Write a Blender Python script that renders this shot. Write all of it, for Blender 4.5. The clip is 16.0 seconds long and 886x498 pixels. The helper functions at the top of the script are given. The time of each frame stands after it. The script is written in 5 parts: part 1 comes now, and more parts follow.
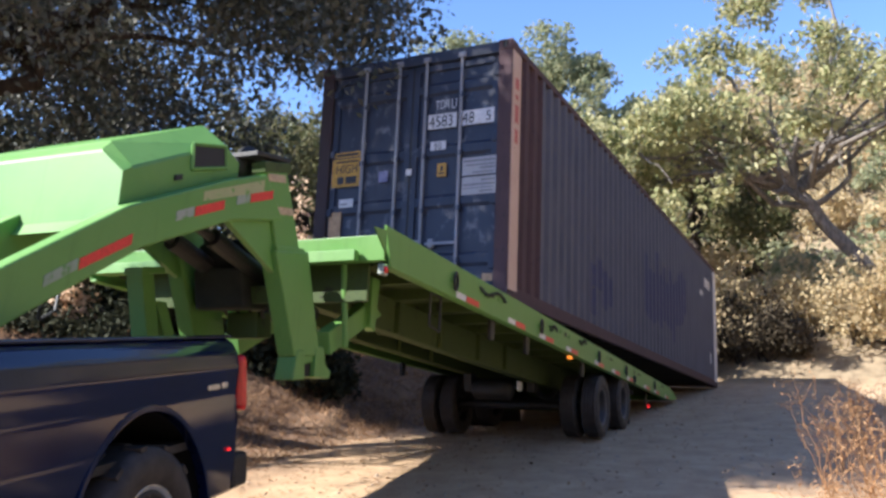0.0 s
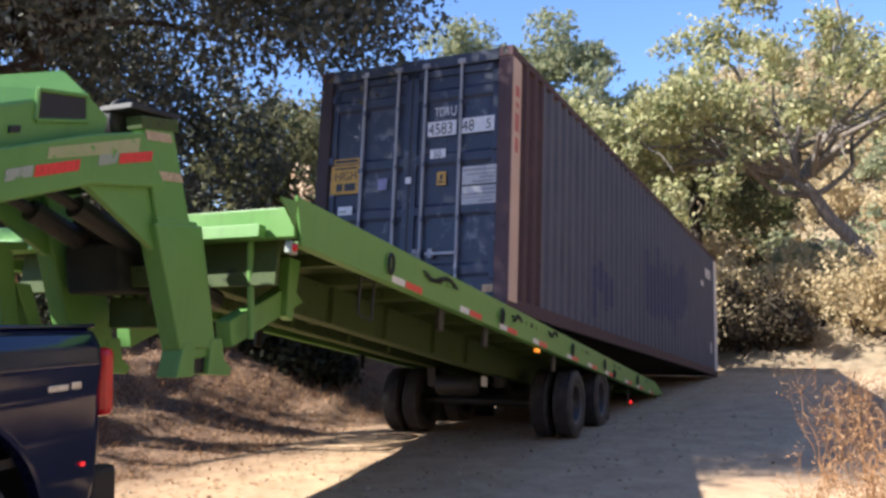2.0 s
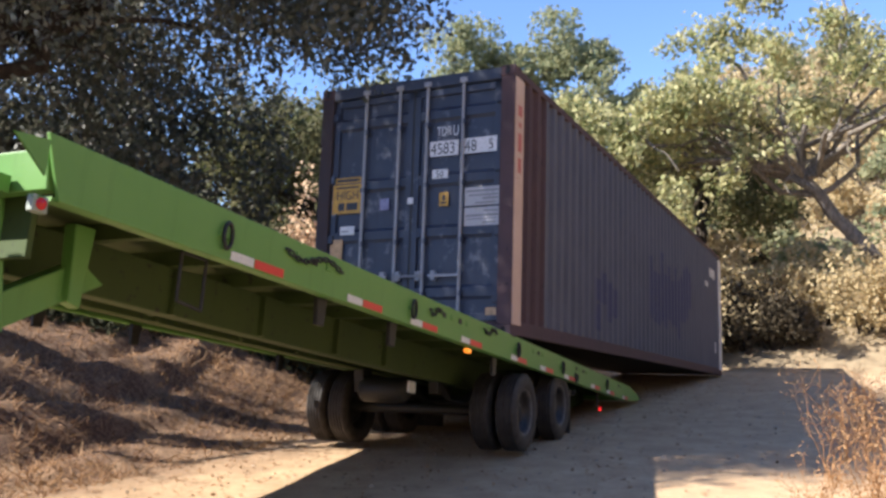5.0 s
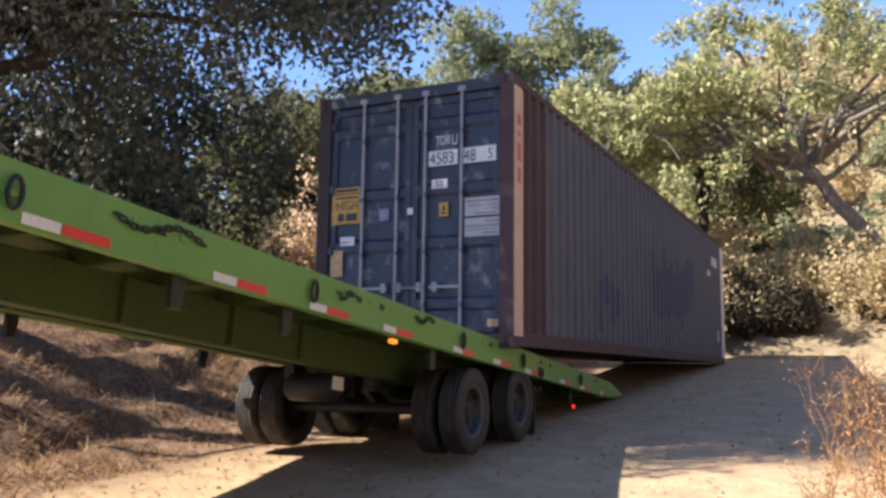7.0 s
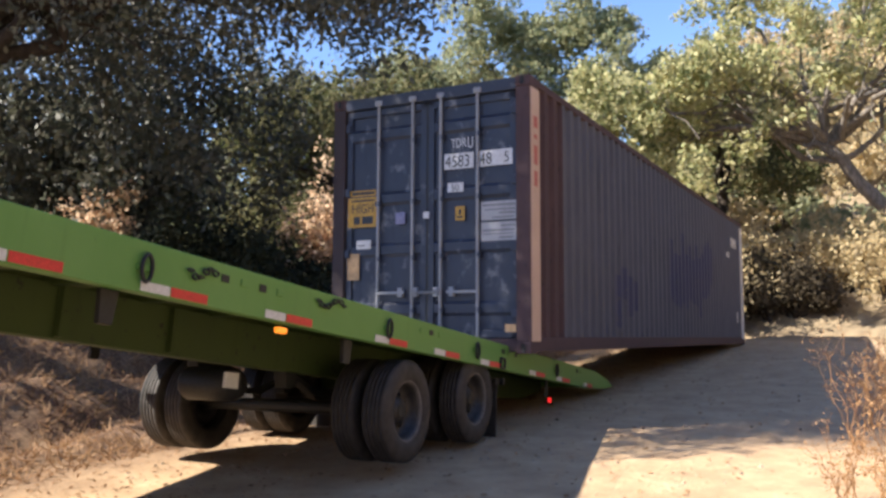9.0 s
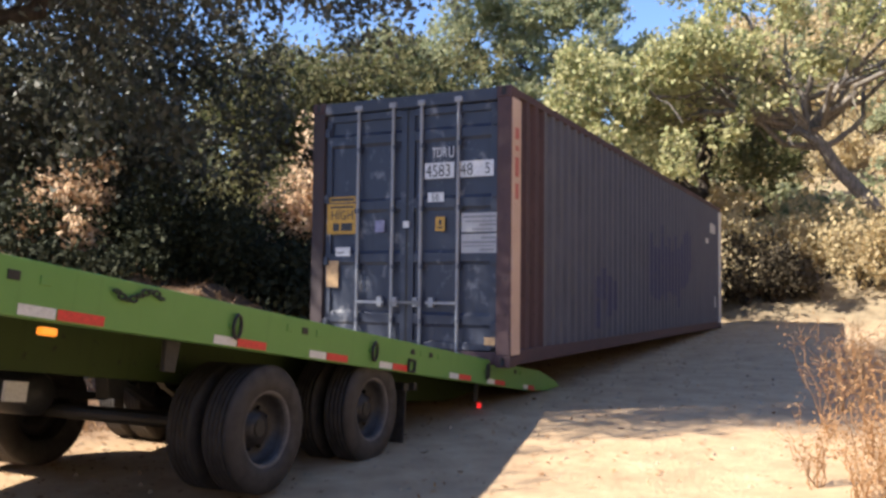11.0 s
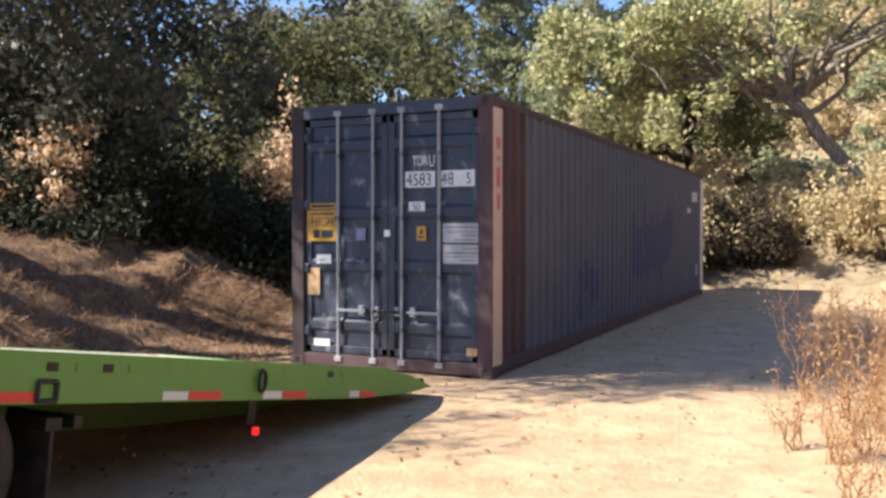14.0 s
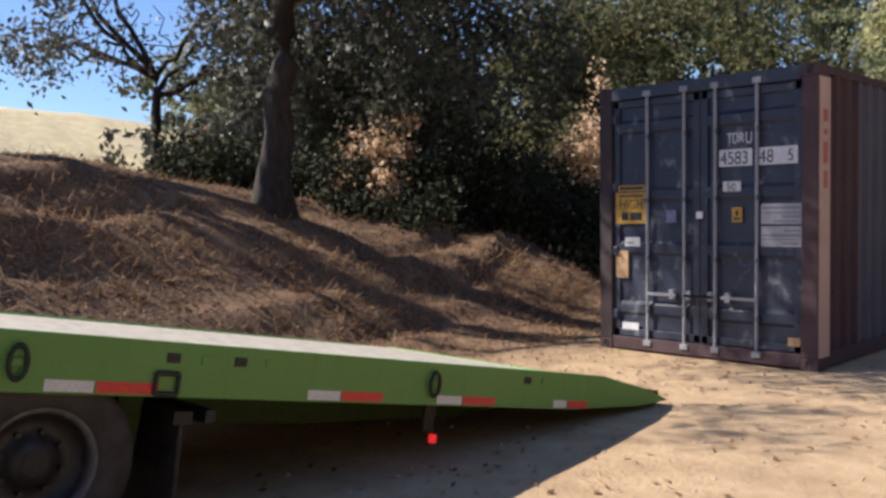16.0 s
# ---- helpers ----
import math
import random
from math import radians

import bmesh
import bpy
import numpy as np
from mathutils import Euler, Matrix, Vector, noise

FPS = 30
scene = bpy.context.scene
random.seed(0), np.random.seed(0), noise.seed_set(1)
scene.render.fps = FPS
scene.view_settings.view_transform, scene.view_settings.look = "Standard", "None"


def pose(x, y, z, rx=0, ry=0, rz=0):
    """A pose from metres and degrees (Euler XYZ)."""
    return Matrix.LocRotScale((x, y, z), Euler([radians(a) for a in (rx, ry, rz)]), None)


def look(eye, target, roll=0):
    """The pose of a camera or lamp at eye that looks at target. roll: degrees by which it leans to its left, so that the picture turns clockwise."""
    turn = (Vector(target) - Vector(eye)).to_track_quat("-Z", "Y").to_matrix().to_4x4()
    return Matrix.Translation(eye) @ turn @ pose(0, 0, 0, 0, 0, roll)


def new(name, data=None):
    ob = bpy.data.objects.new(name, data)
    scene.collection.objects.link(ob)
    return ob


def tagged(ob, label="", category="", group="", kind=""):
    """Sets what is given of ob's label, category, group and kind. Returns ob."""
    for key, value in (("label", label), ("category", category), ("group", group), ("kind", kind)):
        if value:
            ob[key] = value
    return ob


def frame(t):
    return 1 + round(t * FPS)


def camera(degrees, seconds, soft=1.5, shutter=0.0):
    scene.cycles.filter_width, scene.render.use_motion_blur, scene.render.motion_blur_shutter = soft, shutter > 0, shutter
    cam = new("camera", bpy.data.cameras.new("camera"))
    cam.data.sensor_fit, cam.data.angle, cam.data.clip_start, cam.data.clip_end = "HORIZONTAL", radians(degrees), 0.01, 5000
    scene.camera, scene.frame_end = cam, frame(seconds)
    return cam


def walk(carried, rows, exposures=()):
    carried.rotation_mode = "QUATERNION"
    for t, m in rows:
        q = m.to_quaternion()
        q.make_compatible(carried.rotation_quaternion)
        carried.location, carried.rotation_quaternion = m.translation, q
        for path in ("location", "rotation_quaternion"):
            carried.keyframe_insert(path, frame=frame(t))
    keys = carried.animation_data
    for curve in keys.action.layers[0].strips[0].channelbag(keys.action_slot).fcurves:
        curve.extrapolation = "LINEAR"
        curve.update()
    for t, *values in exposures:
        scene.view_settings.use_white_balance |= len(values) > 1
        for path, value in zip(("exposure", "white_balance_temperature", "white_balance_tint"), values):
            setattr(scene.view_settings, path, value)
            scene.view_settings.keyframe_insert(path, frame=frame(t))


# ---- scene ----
FOV = 53.7
EYE = (3.299, -8.223, 1.491)
TURNS = [  # seconds, yaw, pitch, roll
    (0, 25.74, 5.30, 0.97),
    (0.5, 25.99, 5.15, 1.13),
    (1, 26.05, 4.78, 1.12),
    (1.5, 25.99, 4.56, 1.15),
    (2, 25.80, 4.51, 0.71),
    (2.5, 25.91, 4.53, 0.67),
    (3, 26.02, 4.63, 0.93),
    (3.5, 26.11, 4.56, 1.00),
    (4, 26.11, 4.40, 0.42),
    (6.5, 26.10, 4.09, 1.03),
    (7, 26.24, 3.84, 1.24),
    (7.5, 26.72, 3.68, 1.46),
    (8, 27.43, 3.49, 1.63),
    (8.5, 27.45, 3.22, 1.78),
    (9, 27.41, 2.63, 1.37),
    (11.5, 26.00, 0.86, 0.15),
    (12, 25.97, 0.51, 0.16),
    (12.5, 26.02, 0.21, 0.01),
    (13, 25.91, -0.47, -0.02),
    (13.5, 25.69, -1.13, -0.05),
    (14, 25.07, -1.06, -0.00),
    (14.5, 24.63, -0.37, -0.15),
    (15, 26.00, -0.15, -0.55),
    (15.5, 34.08, -0.93, -0.01),
    (16, 45.04, -2.07, 0.63),
]
TRAILER_ROWS = [  # seconds, x, y, z of the rear end, tilt, yaw
    (0, -0.134, 9.380, 0.085, 8.95, 2.43),
    (0.5, -0.148, 9.136, 0.070, 9.01, 2.47),
    (1, -0.162, 8.891, 0.059, 9.05, 2.51),
    (1.5, -0.178, 8.632, 0.051, 9.08, 2.55),
    (2, -0.198, 8.352, 0.046, 9.12, 2.60),
    (2.5, -0.222, 8.077, 0.049, 9.15, 2.65),
    (3, -0.243, 7.806, 0.064, 9.21, 2.70),
    (3.5, -0.260, 7.559, 0.070, 9.21, 2.76),
    (4, -0.272, 7.247, 0.068, 9.13, 2.80),
    (6.5, -0.349, 5.852, 0.063, 9.73, 2.25),
    (7, -0.355, 5.501, 0.058, 9.78, 2.13),
    (7.5, -0.361, 5.136, 0.060, 9.84, 2.02),
    (8, -0.364, 4.736, 0.059, 9.87, 1.90),
    (8.5, -0.364, 4.367, 0.076, 9.91, 1.78),
    (9, -0.361, 3.971, 0.069, 9.83, 1.64),
    (11.5, -0.238, 1.930, -0.027, 10.08, 0.81),
    (12, -0.219, 1.455, -0.012, 10.01, 0.53),
    (12.5, -0.200, 0.959, 0.021, 9.91, 0.23),
    (13, -0.184, 0.273, 0.087, 9.75, -0.07),
    (13.5, -0.174, -0.392, 0.092, 9.48, -0.36),
    (14, -0.179, -1.086, 0.106, 9.16, -0.63),
    (14.5, -0.199, -1.579, 0.117, 8.90, -0.88),
    (15, -0.229, -2.07, 0.115, 9.15, -1.12),
    (15.5, -0.262, -2.285, 0.09, 9.75, -1.38),
    (16, -0.300, -2.195, 0.055, 10.15, -1.62),
]
TILTS = [  # seconds, tilt of the container about its far lower edge
    (0, 7.47), (0.5, 7.21), (1, 6.96), (1.5, 6.68), (2, 6.45), (2.5, 6.27), (3, 6.15), (3.5, 5.98), (4, 5.75),
    (6.5, 4.76), (7, 4.48), (7.5, 4.24), (8, 4.0), (8.5, 3.78), (9, 3.42), (11.5, 1.65), (12, 1.36), (12.5, 1.12),
    (12.87, 0.92), (13, 0.04), (13.1, 0), (16, 0),
]
TRUCK = (-0.99, -4.31, 0.04, 0.0)  # x, y, z at the start, drift sideways

cam = camera(FOV, 16.0, soft=2.9)
walk(cam, [(t, pose(*EYE, 90 + p, r, y)) for t, y, p, r in TURNS],
     exposures=[(0, 1.44, 5750, 13), (4, 1.44, 5950, 12), (9, 1.44, 6250, 12), (12.5, 1.42, 6200, 11), (14.5, 1.4, 6150, 11), (15.1, 1.26, 5900, 11), (15.5, 1.12, 5750, 10), (16, 0.72, 6050, 12)])

# ---- light ----
TO_SUN = Vector((-0.59, -0.49, 0.643)).normalized()
world = bpy.data.worlds.new("sky")
scene.world = world
world.use_nodes = True
wn = world.node_tree.nodes
sky = wn.new("ShaderNodeTexSky")
sky.sky_type, sky.sun_disc = "NISHITA", False
sky.sun_elevation, sky.sun_rotation = radians(40), radians(230.3)
sky.air_density, sky.dust_density, sky.ozone_density = 1.0, 0.1, 4.0
wn["Background"].inputs["Strength"].default_value = 0.088
tint = wn.new("ShaderNodeMix")
tint.data_type, tint.blend_type = "RGBA", "MULTIPLY"
tint.inputs[0].default_value, tint.inputs[7].default_value = 1.0, (1.0, 1.0, 1.1, 1)
world.node_tree.links.new(sky.outputs[0], tint.inputs[6])
world.node_tree.links.new(tint.outputs[2], wn["Background"].inputs["Color"])
sun_data = bpy.data.lights.new("sun", "SUN")
sun_data.energy, sun_data.angle, sun_data.color = 5.0, radians(0.6), (1.0, 0.91, 0.76)
sun = new("sun", sun_data)
sun.matrix_world = look(TO_SUN * 60, (0, 0, 0))

# ---- materials ----


def material(name, rough=0.7, metal=0.0):
    m = bpy.data.materials.new(name)
    m.use_nodes = True
    b = m.node_tree.nodes["Principled BSDF"]
    b.inputs["Roughness"].default_value, b.inputs["Metallic"].default_value = rough, metal
    return m, m.node_tree.nodes, m.node_tree.links, b


def coords(n, l, scale=(1, 1, 1)):
    tc, mp = n.new("ShaderNodeTexCoord"), n.new("ShaderNodeMapping")
    mp.inputs["Scale"].default_value = scale
    l.new(tc.outputs["Object"], mp.inputs["Vector"])
    return mp.outputs["Vector"]


def noise_tex(n, l, vec, scale, detail=4.0, rough=0.6):
    t = n.new("ShaderNodeTexNoise")
    t.inputs["Scale"].default_value, t.inputs["Detail"].default_value, t.inputs["Roughness"].default_value = scale, detail, rough
    l.new(vec, t.inputs["Vector"])
    return t.outputs["Fac"]


def ramp(n, l, fac, stops):
    r = n.new("ShaderNodeValToRGB")
    while len(r.color_ramp.elements) < len(stops):
        r.color_ramp.elements.new(0.5)
    for e, (p, c) in zip(r.color_ramp.elements, stops):
        e.position, e.color = p, (*c, 1)
    l.new(fac, r.inputs["Fac"])
    return r.outputs["Color"]


def blend(n, l, fac, a, b, mode="MIX"):
    m = n.new("ShaderNodeMix")
    m.data_type, m.blend_type = "RGBA", mode
    for sock, v in ((m.inputs[0], fac), (m.inputs[6], a), (m.inputs[7], b)):
        if isinstance(v, (int, float)):
            sock.default_value = v
        elif isinstance(v, tuple):
            sock.default_value = (*v, 1)
        else:
            l.new(v, sock)
    return m.outputs[2]


def bump(n, l, b, fac, strength=0.3, dist=0.02):
    u = n.new("ShaderNodeBump")
    u.inputs["Strength"].default_value, u.inputs["Distance"].default_value = strength, dist
    l.new(fac, u.inputs["Height"])
    l.new(u.outputs["Normal"], b.inputs["Normal"])


def painted(name, base, worn, chip, rough=0.45, wear=0.62, streak=1.0, metal=0.0, scuff=None):
    """Paint over steel: faded patches, upright streaks and chips."""
    m, n, l, b = material(name, rough, metal)
    v = coords(n, l)
    fade = noise_tex(n, l, v, 1.6, 5)
    col = blend(n, l, ramp(n, l, fade, [(0.35, (0, 0, 0)), (0.75, (1, 1, 1))]), base, worn)
    runs = noise_tex(n, l, coords(n, l, (9, 9, 0.7)), 1.5, 5)
    dark = tuple(0.55 * c for c in base)
    col = blend(n, l, ramp(n, l, runs, [(0.55, (0, 0, 0)), (0.8, (streak * 0.6,) * 3)]), col, dark)
    chips = noise_tex(n, l, v, 14.0, 6, 0.7)
    col = blend(n, l, ramp(n, l, chips, [(wear, (0, 0, 0)), (wear + 0.05, (1, 1, 1))]), col, chip)
    if scuff:
        rub = noise_tex(n, l, coords(n, l, (1.6, 1.6, 1.2)), 2.6, 7, 0.62)
        col = blend(n, l, ramp(n, l, rub, [(0.57, (0, 0, 0)), (0.7, (0.75, 0.75, 0.75))]), col, scuff)
    l.new(col, b.inputs["Base Color"])
    l.new(ramp(n, l, fade, [(0.2, (rough,) * 3), (0.8, (min(1, rough + 0.25),) * 3)]), b.inputs["Roughness"])
    bump(n, l, b, noise_tex(n, l, v, 30, 4), 0.12, 0.004)
    return m


def plain(name, c, rough=0.6, metal=0.0, grain=40.0, amount=0.25, glow=0.0):
    m, n, l, b = material(name, rough, metal)
    f = noise_tex(n, l, coords(n, l), grain, 4)
    lo, hi = tuple(x * (1 - amount) for x in c), tuple(min(1, x * (1 + amount)) for x in c)
    col = ramp(n, l, f, [(0.3, lo), (0.7, hi)])
    l.new(col, b.inputs["Base Color"])
    bump(n, l, b, f, 0.15, 0.003)
    if glow:
        b.inputs["Emission Color"].default_value, b.inputs["Emission Strength"].default_value = (*c, 1), glow
    return m


def foliage(name, tones, thin=0.35, rough=0.75, shine=0.2):
    m, n, l, b = material(name, rough)
    b.inputs["Specular IOR Level"].default_value = shine
    g = n.new("ShaderNodeNewGeometry")
    patch = noise_tex(n, l, coords(n, l), 0.7, 3)
    mixed = n.new("ShaderNodeMath")
    mixed.operation = "MULTIPLY_ADD"
    mixed.inputs[1].default_value, mixed.inputs[2].default_value = 0.6, -0.05
    l.new(g.outputs["Random Per Island"], mixed.inputs[0])
    total = n.new("ShaderNodeMath")
    total.operation = "MULTIPLY_ADD"
    total.inputs[1].default_value = 0.9
    l.new(patch, total.inputs[0])
    l.new(mixed.outputs[0], total.inputs[2])
    col = ramp(n, l, total.outputs[0], [(0.2 + 0.6 * i / (len(tones) - 1), c) for i, c in enumerate(tones)])
    l.new(col, b.inputs["Base Color"])
    tr, ms = n.new("ShaderNodeBsdfTranslucent"), n.new("ShaderNodeMixShader")
    l.new(col, tr.inputs["Color"])
    ms.inputs[0].default_value = thin
    l.new(b.outputs[0], ms.inputs[1])
    l.new(tr.outputs[0], ms.inputs[2])
    l.new(ms.outputs[0], n["Material Output"].inputs["Surface"])
    return m


def bark_material(name, a, c):
    m, n, l, b = material(name, 0.9)
    f = noise_tex(n, l, coords(n, l, (5, 5, 1.2)), 3.0, 6, 0.7)
    l.new(ramp(n, l, f, [(0.35, a), (0.65, c)]), b.inputs["Base Color"])
    bump(n, l, b, f, 0.8, 0.03)
    return m


def ground_material():
    m, n, l, b = material("sandy earth and leaf litter", 0.95)
    v = coords(n, l)
    big, mid, fine = noise_tex(n, l, v, 0.35, 5), noise_tex(n, l, v, 2.2, 6, 0.65), noise_tex(n, l, v, 26, 6, 0.7)
    sand = ramp(n, l, mid, [(0.25, (0.36, 0.235, 0.135)), (0.55, (0.51, 0.35, 0.205)), (0.8, (0.62, 0.45, 0.28))])
    sand = blend(n, l, ramp(n, l, fine, [(0.58, (0, 0, 0)), (0.72, (0.6, 0.6, 0.6))]), sand, (0.25, 0.18, 0.12))
    litter = ramp(n, l, fine, [(0.3, (0.045, 0.022, 0.013)), (0.5, (0.145, 0.08, 0.046)), (0.7, (0.37, 0.23, 0.13))])
    litter = blend(n, l, ramp(n, l, mid, [(0.45, (0, 0, 0)), (0.75, (0.7, 0.7, 0.7))]), litter, (0.38, 0.25, 0.145))
    sep = n.new("ShaderNodeSeparateXYZ")
    l.new(v, sep.inputs[0])
    wob = n.new("ShaderNodeMath")
    wob.operation = "MULTIPLY_ADD"
    wob.inputs[1].default_value = 3.2
    l.new(big, wob.inputs[0])
    l.new(sep.outputs["X"], wob.inputs[2])
    shift = n.new("ShaderNodeMapRange")
    shift.inputs[1].default_value, shift.inputs[2].default_value = -0.4, -2.0
    l.new(wob.outputs[0], shift.inputs[0])
    col = blend(n, l, shift.outputs[0], sand, litter)
    # brown ground past the bend, darkened for the shade on the slope
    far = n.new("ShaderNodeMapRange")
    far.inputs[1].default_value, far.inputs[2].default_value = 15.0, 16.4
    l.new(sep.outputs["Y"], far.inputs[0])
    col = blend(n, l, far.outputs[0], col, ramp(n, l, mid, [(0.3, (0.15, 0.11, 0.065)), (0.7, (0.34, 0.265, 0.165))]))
    field = n.new("ShaderNodeMapRange")
    field.inputs[1].default_value, field.inputs[2].default_value = -19.0, -26.0
    l.new(sep.outputs["X"], field.inputs[0])
    col = blend(n, l, field.outputs[0], col, ramp(n, l, mid, [(0.3, (0.5, 0.4, 0.22)), (0.7, (0.68, 0.56, 0.34))]))
    # the unseen rise is coloured dark so that it throws back little light
    unseen_rise = n.new("ShaderNodeMapRange")
    unseen_rise.inputs[1].default_value, unseen_rise.inputs[2].default_value = 8.0, 14.0
    l.new(sep.outputs["X"], unseen_rise.inputs[0])
    col = blend(n, l, unseen_rise.outputs[0], col, ramp(n, l, mid, [(0.3, (0.035, 0.035, 0.018)), (0.7, (0.09, 0.08, 0.045))]))
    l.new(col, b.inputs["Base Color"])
    both = n.new("ShaderNodeMath")
    both.operation = "MULTIPLY_ADD"
    both.inputs[1].default_value = 0.35
    l.new(fine, both.inputs[0])
    l.new(mid, both.inputs[2])
    bump(n, l, b, both.outputs[0], 0.7, 0.06)
    return m


NAVY = painted("navy door paint", (0.0175, 0.0228, 0.0455), (0.0328, 0.0416, 0.0664), (0.12, 0.114, 0.114), 0.38, 0.7, 1.0, 0.0, (0.26, 0.265, 0.29))
GREYBLUE = painted("faded grey-blue paint", (0.0709, 0.0758, 0.104), (0.108, 0.11, 0.136), (0.0851, 0.0673, 0.0646), 0.55, 0.7, 1.2)
RUST = painted("rusty brown paint", (0.0594, 0.0352, 0.0398), (0.0936, 0.057, 0.0597), (0.0297, 0.0228, 0.0266), 0.75, 0.6, 1.2)
DARKRUST = painted("dark maroon paint", (0.03, 0.019, 0.022), (0.042, 0.028, 0.031), (0.06, 0.045, 0.045), 0.6, 0.66, 1.0)
PALE = painted("weathered pale strip", (0.5, 0.35, 0.27), (0.6, 0.46, 0.37), (0.28, 0.13, 0.09), 0.7, 0.64)
ROD = painted("galvanised rod", (0.24, 0.25, 0.28), (0.34, 0.35, 0.38), (0.1, 0.09, 0.1), 0.5, 0.7, 1.0, 0.2)
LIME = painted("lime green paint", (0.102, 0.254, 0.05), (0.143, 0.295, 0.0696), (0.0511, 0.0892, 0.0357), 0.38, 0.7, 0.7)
# darker copy of the lime paint, with underside shade put into the colour
SHADEGREEN = painted("green chassis paint darkened for shade", (0.036, 0.0624, 0.0112), (0.052, 0.08, 0.0176), (0.0208, 0.0224, 0.0128), 0.65, 0.6, 0.8)
DARKSTEEL = plain("dark greasy steel", (0.03, 0.03, 0.03), 0.55, 0.4)
GREASE = plain("black grease on steel", (0.014, 0.016, 0.012), 0.85, 0, 6, 0.6)
DUSTY = plain("dusty pale deck boards", (0.46, 0.41, 0.34), 0.9, 0, 9, 0.3)
RUBBER = plain("dusty tyre rubber", (0.0336, 0.0288, 0.0264), 0.7, 0, 9, 0.55)
RIM = plain("grey wheel steel", (0.035, 0.032, 0.032), 0.5, 0.3, 20, 0.4)
DUSTRIM = plain("dust on wheel steel", (0.13, 0.12, 0.115), 0.7, 0.2, 14, 0.35)
CHROME = plain("dull chrome", (0.6, 0.6, 0.62), 0.25, 0.9)
TRUCKPAINT = plain("deep blue-black car paint", (0.005, 0.008, 0.036), 0.1, 0.0, 3, 0.2)
BLACK = plain("black plastic", (0.015, 0.015, 0.016), 0.6)
GLASS = plain("dark window glass", (0.01, 0.012, 0.014), 0.06)
RED = plain("red reflective tape", (0.6, 0.035, 0.03), 0.4, 0, 60, 0.2)
FADED = painted("dirty faded tape", (0.3, 0.34, 0.3), (0.2, 0.3, 0.18), (0.12, 0.26, 0.08), 0.6, 0.55)
DIRTY = painted("dirty white sticker", (0.33, 0.335, 0.36), (0.42, 0.42, 0.44), (0.16, 0.16, 0.19), 0.55, 0.64)
BRIGHT = plain("light grey-white finish", (0.6, 0.6, 0.62), 0.5, 0.0, 20, 0.15)
WHITE = plain("white reflective tape", (0.62, 0.62, 0.6), 0.45, 0, 60, 0.15)
LABEL = plain("white sticker", (0.58, 0.58, 0.6), 0.5, 0, 30, 0.15)
INK = plain("black print", (0.02, 0.02, 0.022), 0.5)
YELLOW = plain("yellow warning sticker", (0.45, 0.25, 0.03), 0.5, 0, 18, 0.3)
TAN = plain("faded tan sticker", (0.42, 0.27, 0.14), 0.6, 0, 18, 0.3)
LILAC = plain("faded lilac sticker", (0.2, 0.2, 0.33), 0.6, 0, 18, 0.3)
BLUEPATCH = painted("repainted blue patch", (0.0374, 0.0429, 0.0978), (0.0578, 0.0627, 0.121), (0.0935, 0.0891, 0.0805), 0.5, 0.6)
ORANGE = plain("amber marker lens", (0.9, 0.25, 0.02), 0.3, 0, 40, 0.1, 0.5)
REDLAMP = plain("red lamp lens", (0.75, 0.02, 0.02), 0.25, 0, 40, 0.1, 0.5)
TAILRED = plain("red tail lens", (0.55, 0.012, 0.015), 0.2, 0, 40, 0.1)
TRUCKPAINT.node_tree.nodes["Principled BSDF"].inputs["Specular IOR Level"].default_value = 0.5
EARTH = ground_material()
OAK = foliage("dark oak leaves", [(0.028, 0.034, 0.023), (0.048, 0.055, 0.036), (0.08, 0.085, 0.057), (0.14, 0.135, 0.1)], 0.3, 0.5, 0.4)
# leaf colour made near-black for the deep shade under the oaks
SHADEBUSH = foliage("shrub leaves darkened for deep shade", [(0.016, 0.0209, 0.0128), (0.0288, 0.0352, 0.0192), (0.0544, 0.0576, 0.032)], 0.15)
OAKMID = foliage("olive oak leaves", [(0.0459, 0.0567, 0.0243), (0.101, 0.111, 0.0459), (0.189, 0.176, 0.0878)], 0.4)
SYCAMORE = foliage("yellow-green tree leaves", [(0.07, 0.088, 0.038), (0.17, 0.195, 0.078), (0.34, 0.345, 0.15), (0.52, 0.48, 0.25)], 0.42, 0.6, 0.35)
# haze of distance is put into these paler, greyer leaf tones
FARLEAF = foliage("far leaves paled for haze", [(0.143, 0.176, 0.11), (0.242, 0.275, 0.154), (0.352, 0.352, 0.209)], 0.5)
DRYLEAF = foliage("dry tan leaves", [(0.34, 0.2, 0.115), (0.6, 0.41, 0.26), (0.82, 0.62, 0.43)])
BRUSH = foliage("grey-brown brush", [(0.249, 0.197, 0.114), (0.477, 0.385, 0.219), (0.642, 0.523, 0.315)], 0.5)
# scrub coloured dark for the shade at the foot of the brush
SCRUBDARK = foliage("brown scrub darkened for shade", [(0.02, 0.0165, 0.011), (0.0425, 0.034, 0.0225), (0.1, 0.08, 0.0525)], 0.25)
WEED = foliage("dry weed stems", [(0.255, 0.125, 0.0528), (0.391, 0.217, 0.102), (0.51, 0.319, 0.165)])
STRAW = foliage("dry grass and leaf litter", [(0.0664, 0.0338, 0.0182), (0.199, 0.108, 0.0571), (0.432, 0.274, 0.152)])
BARK = bark_material("dark oak bark", (0.018, 0.013, 0.01), (0.06, 0.045, 0.034))
PALEBARK = bark_material("pale mottled bark", (0.1, 0.085, 0.07), (0.27, 0.235, 0.2))

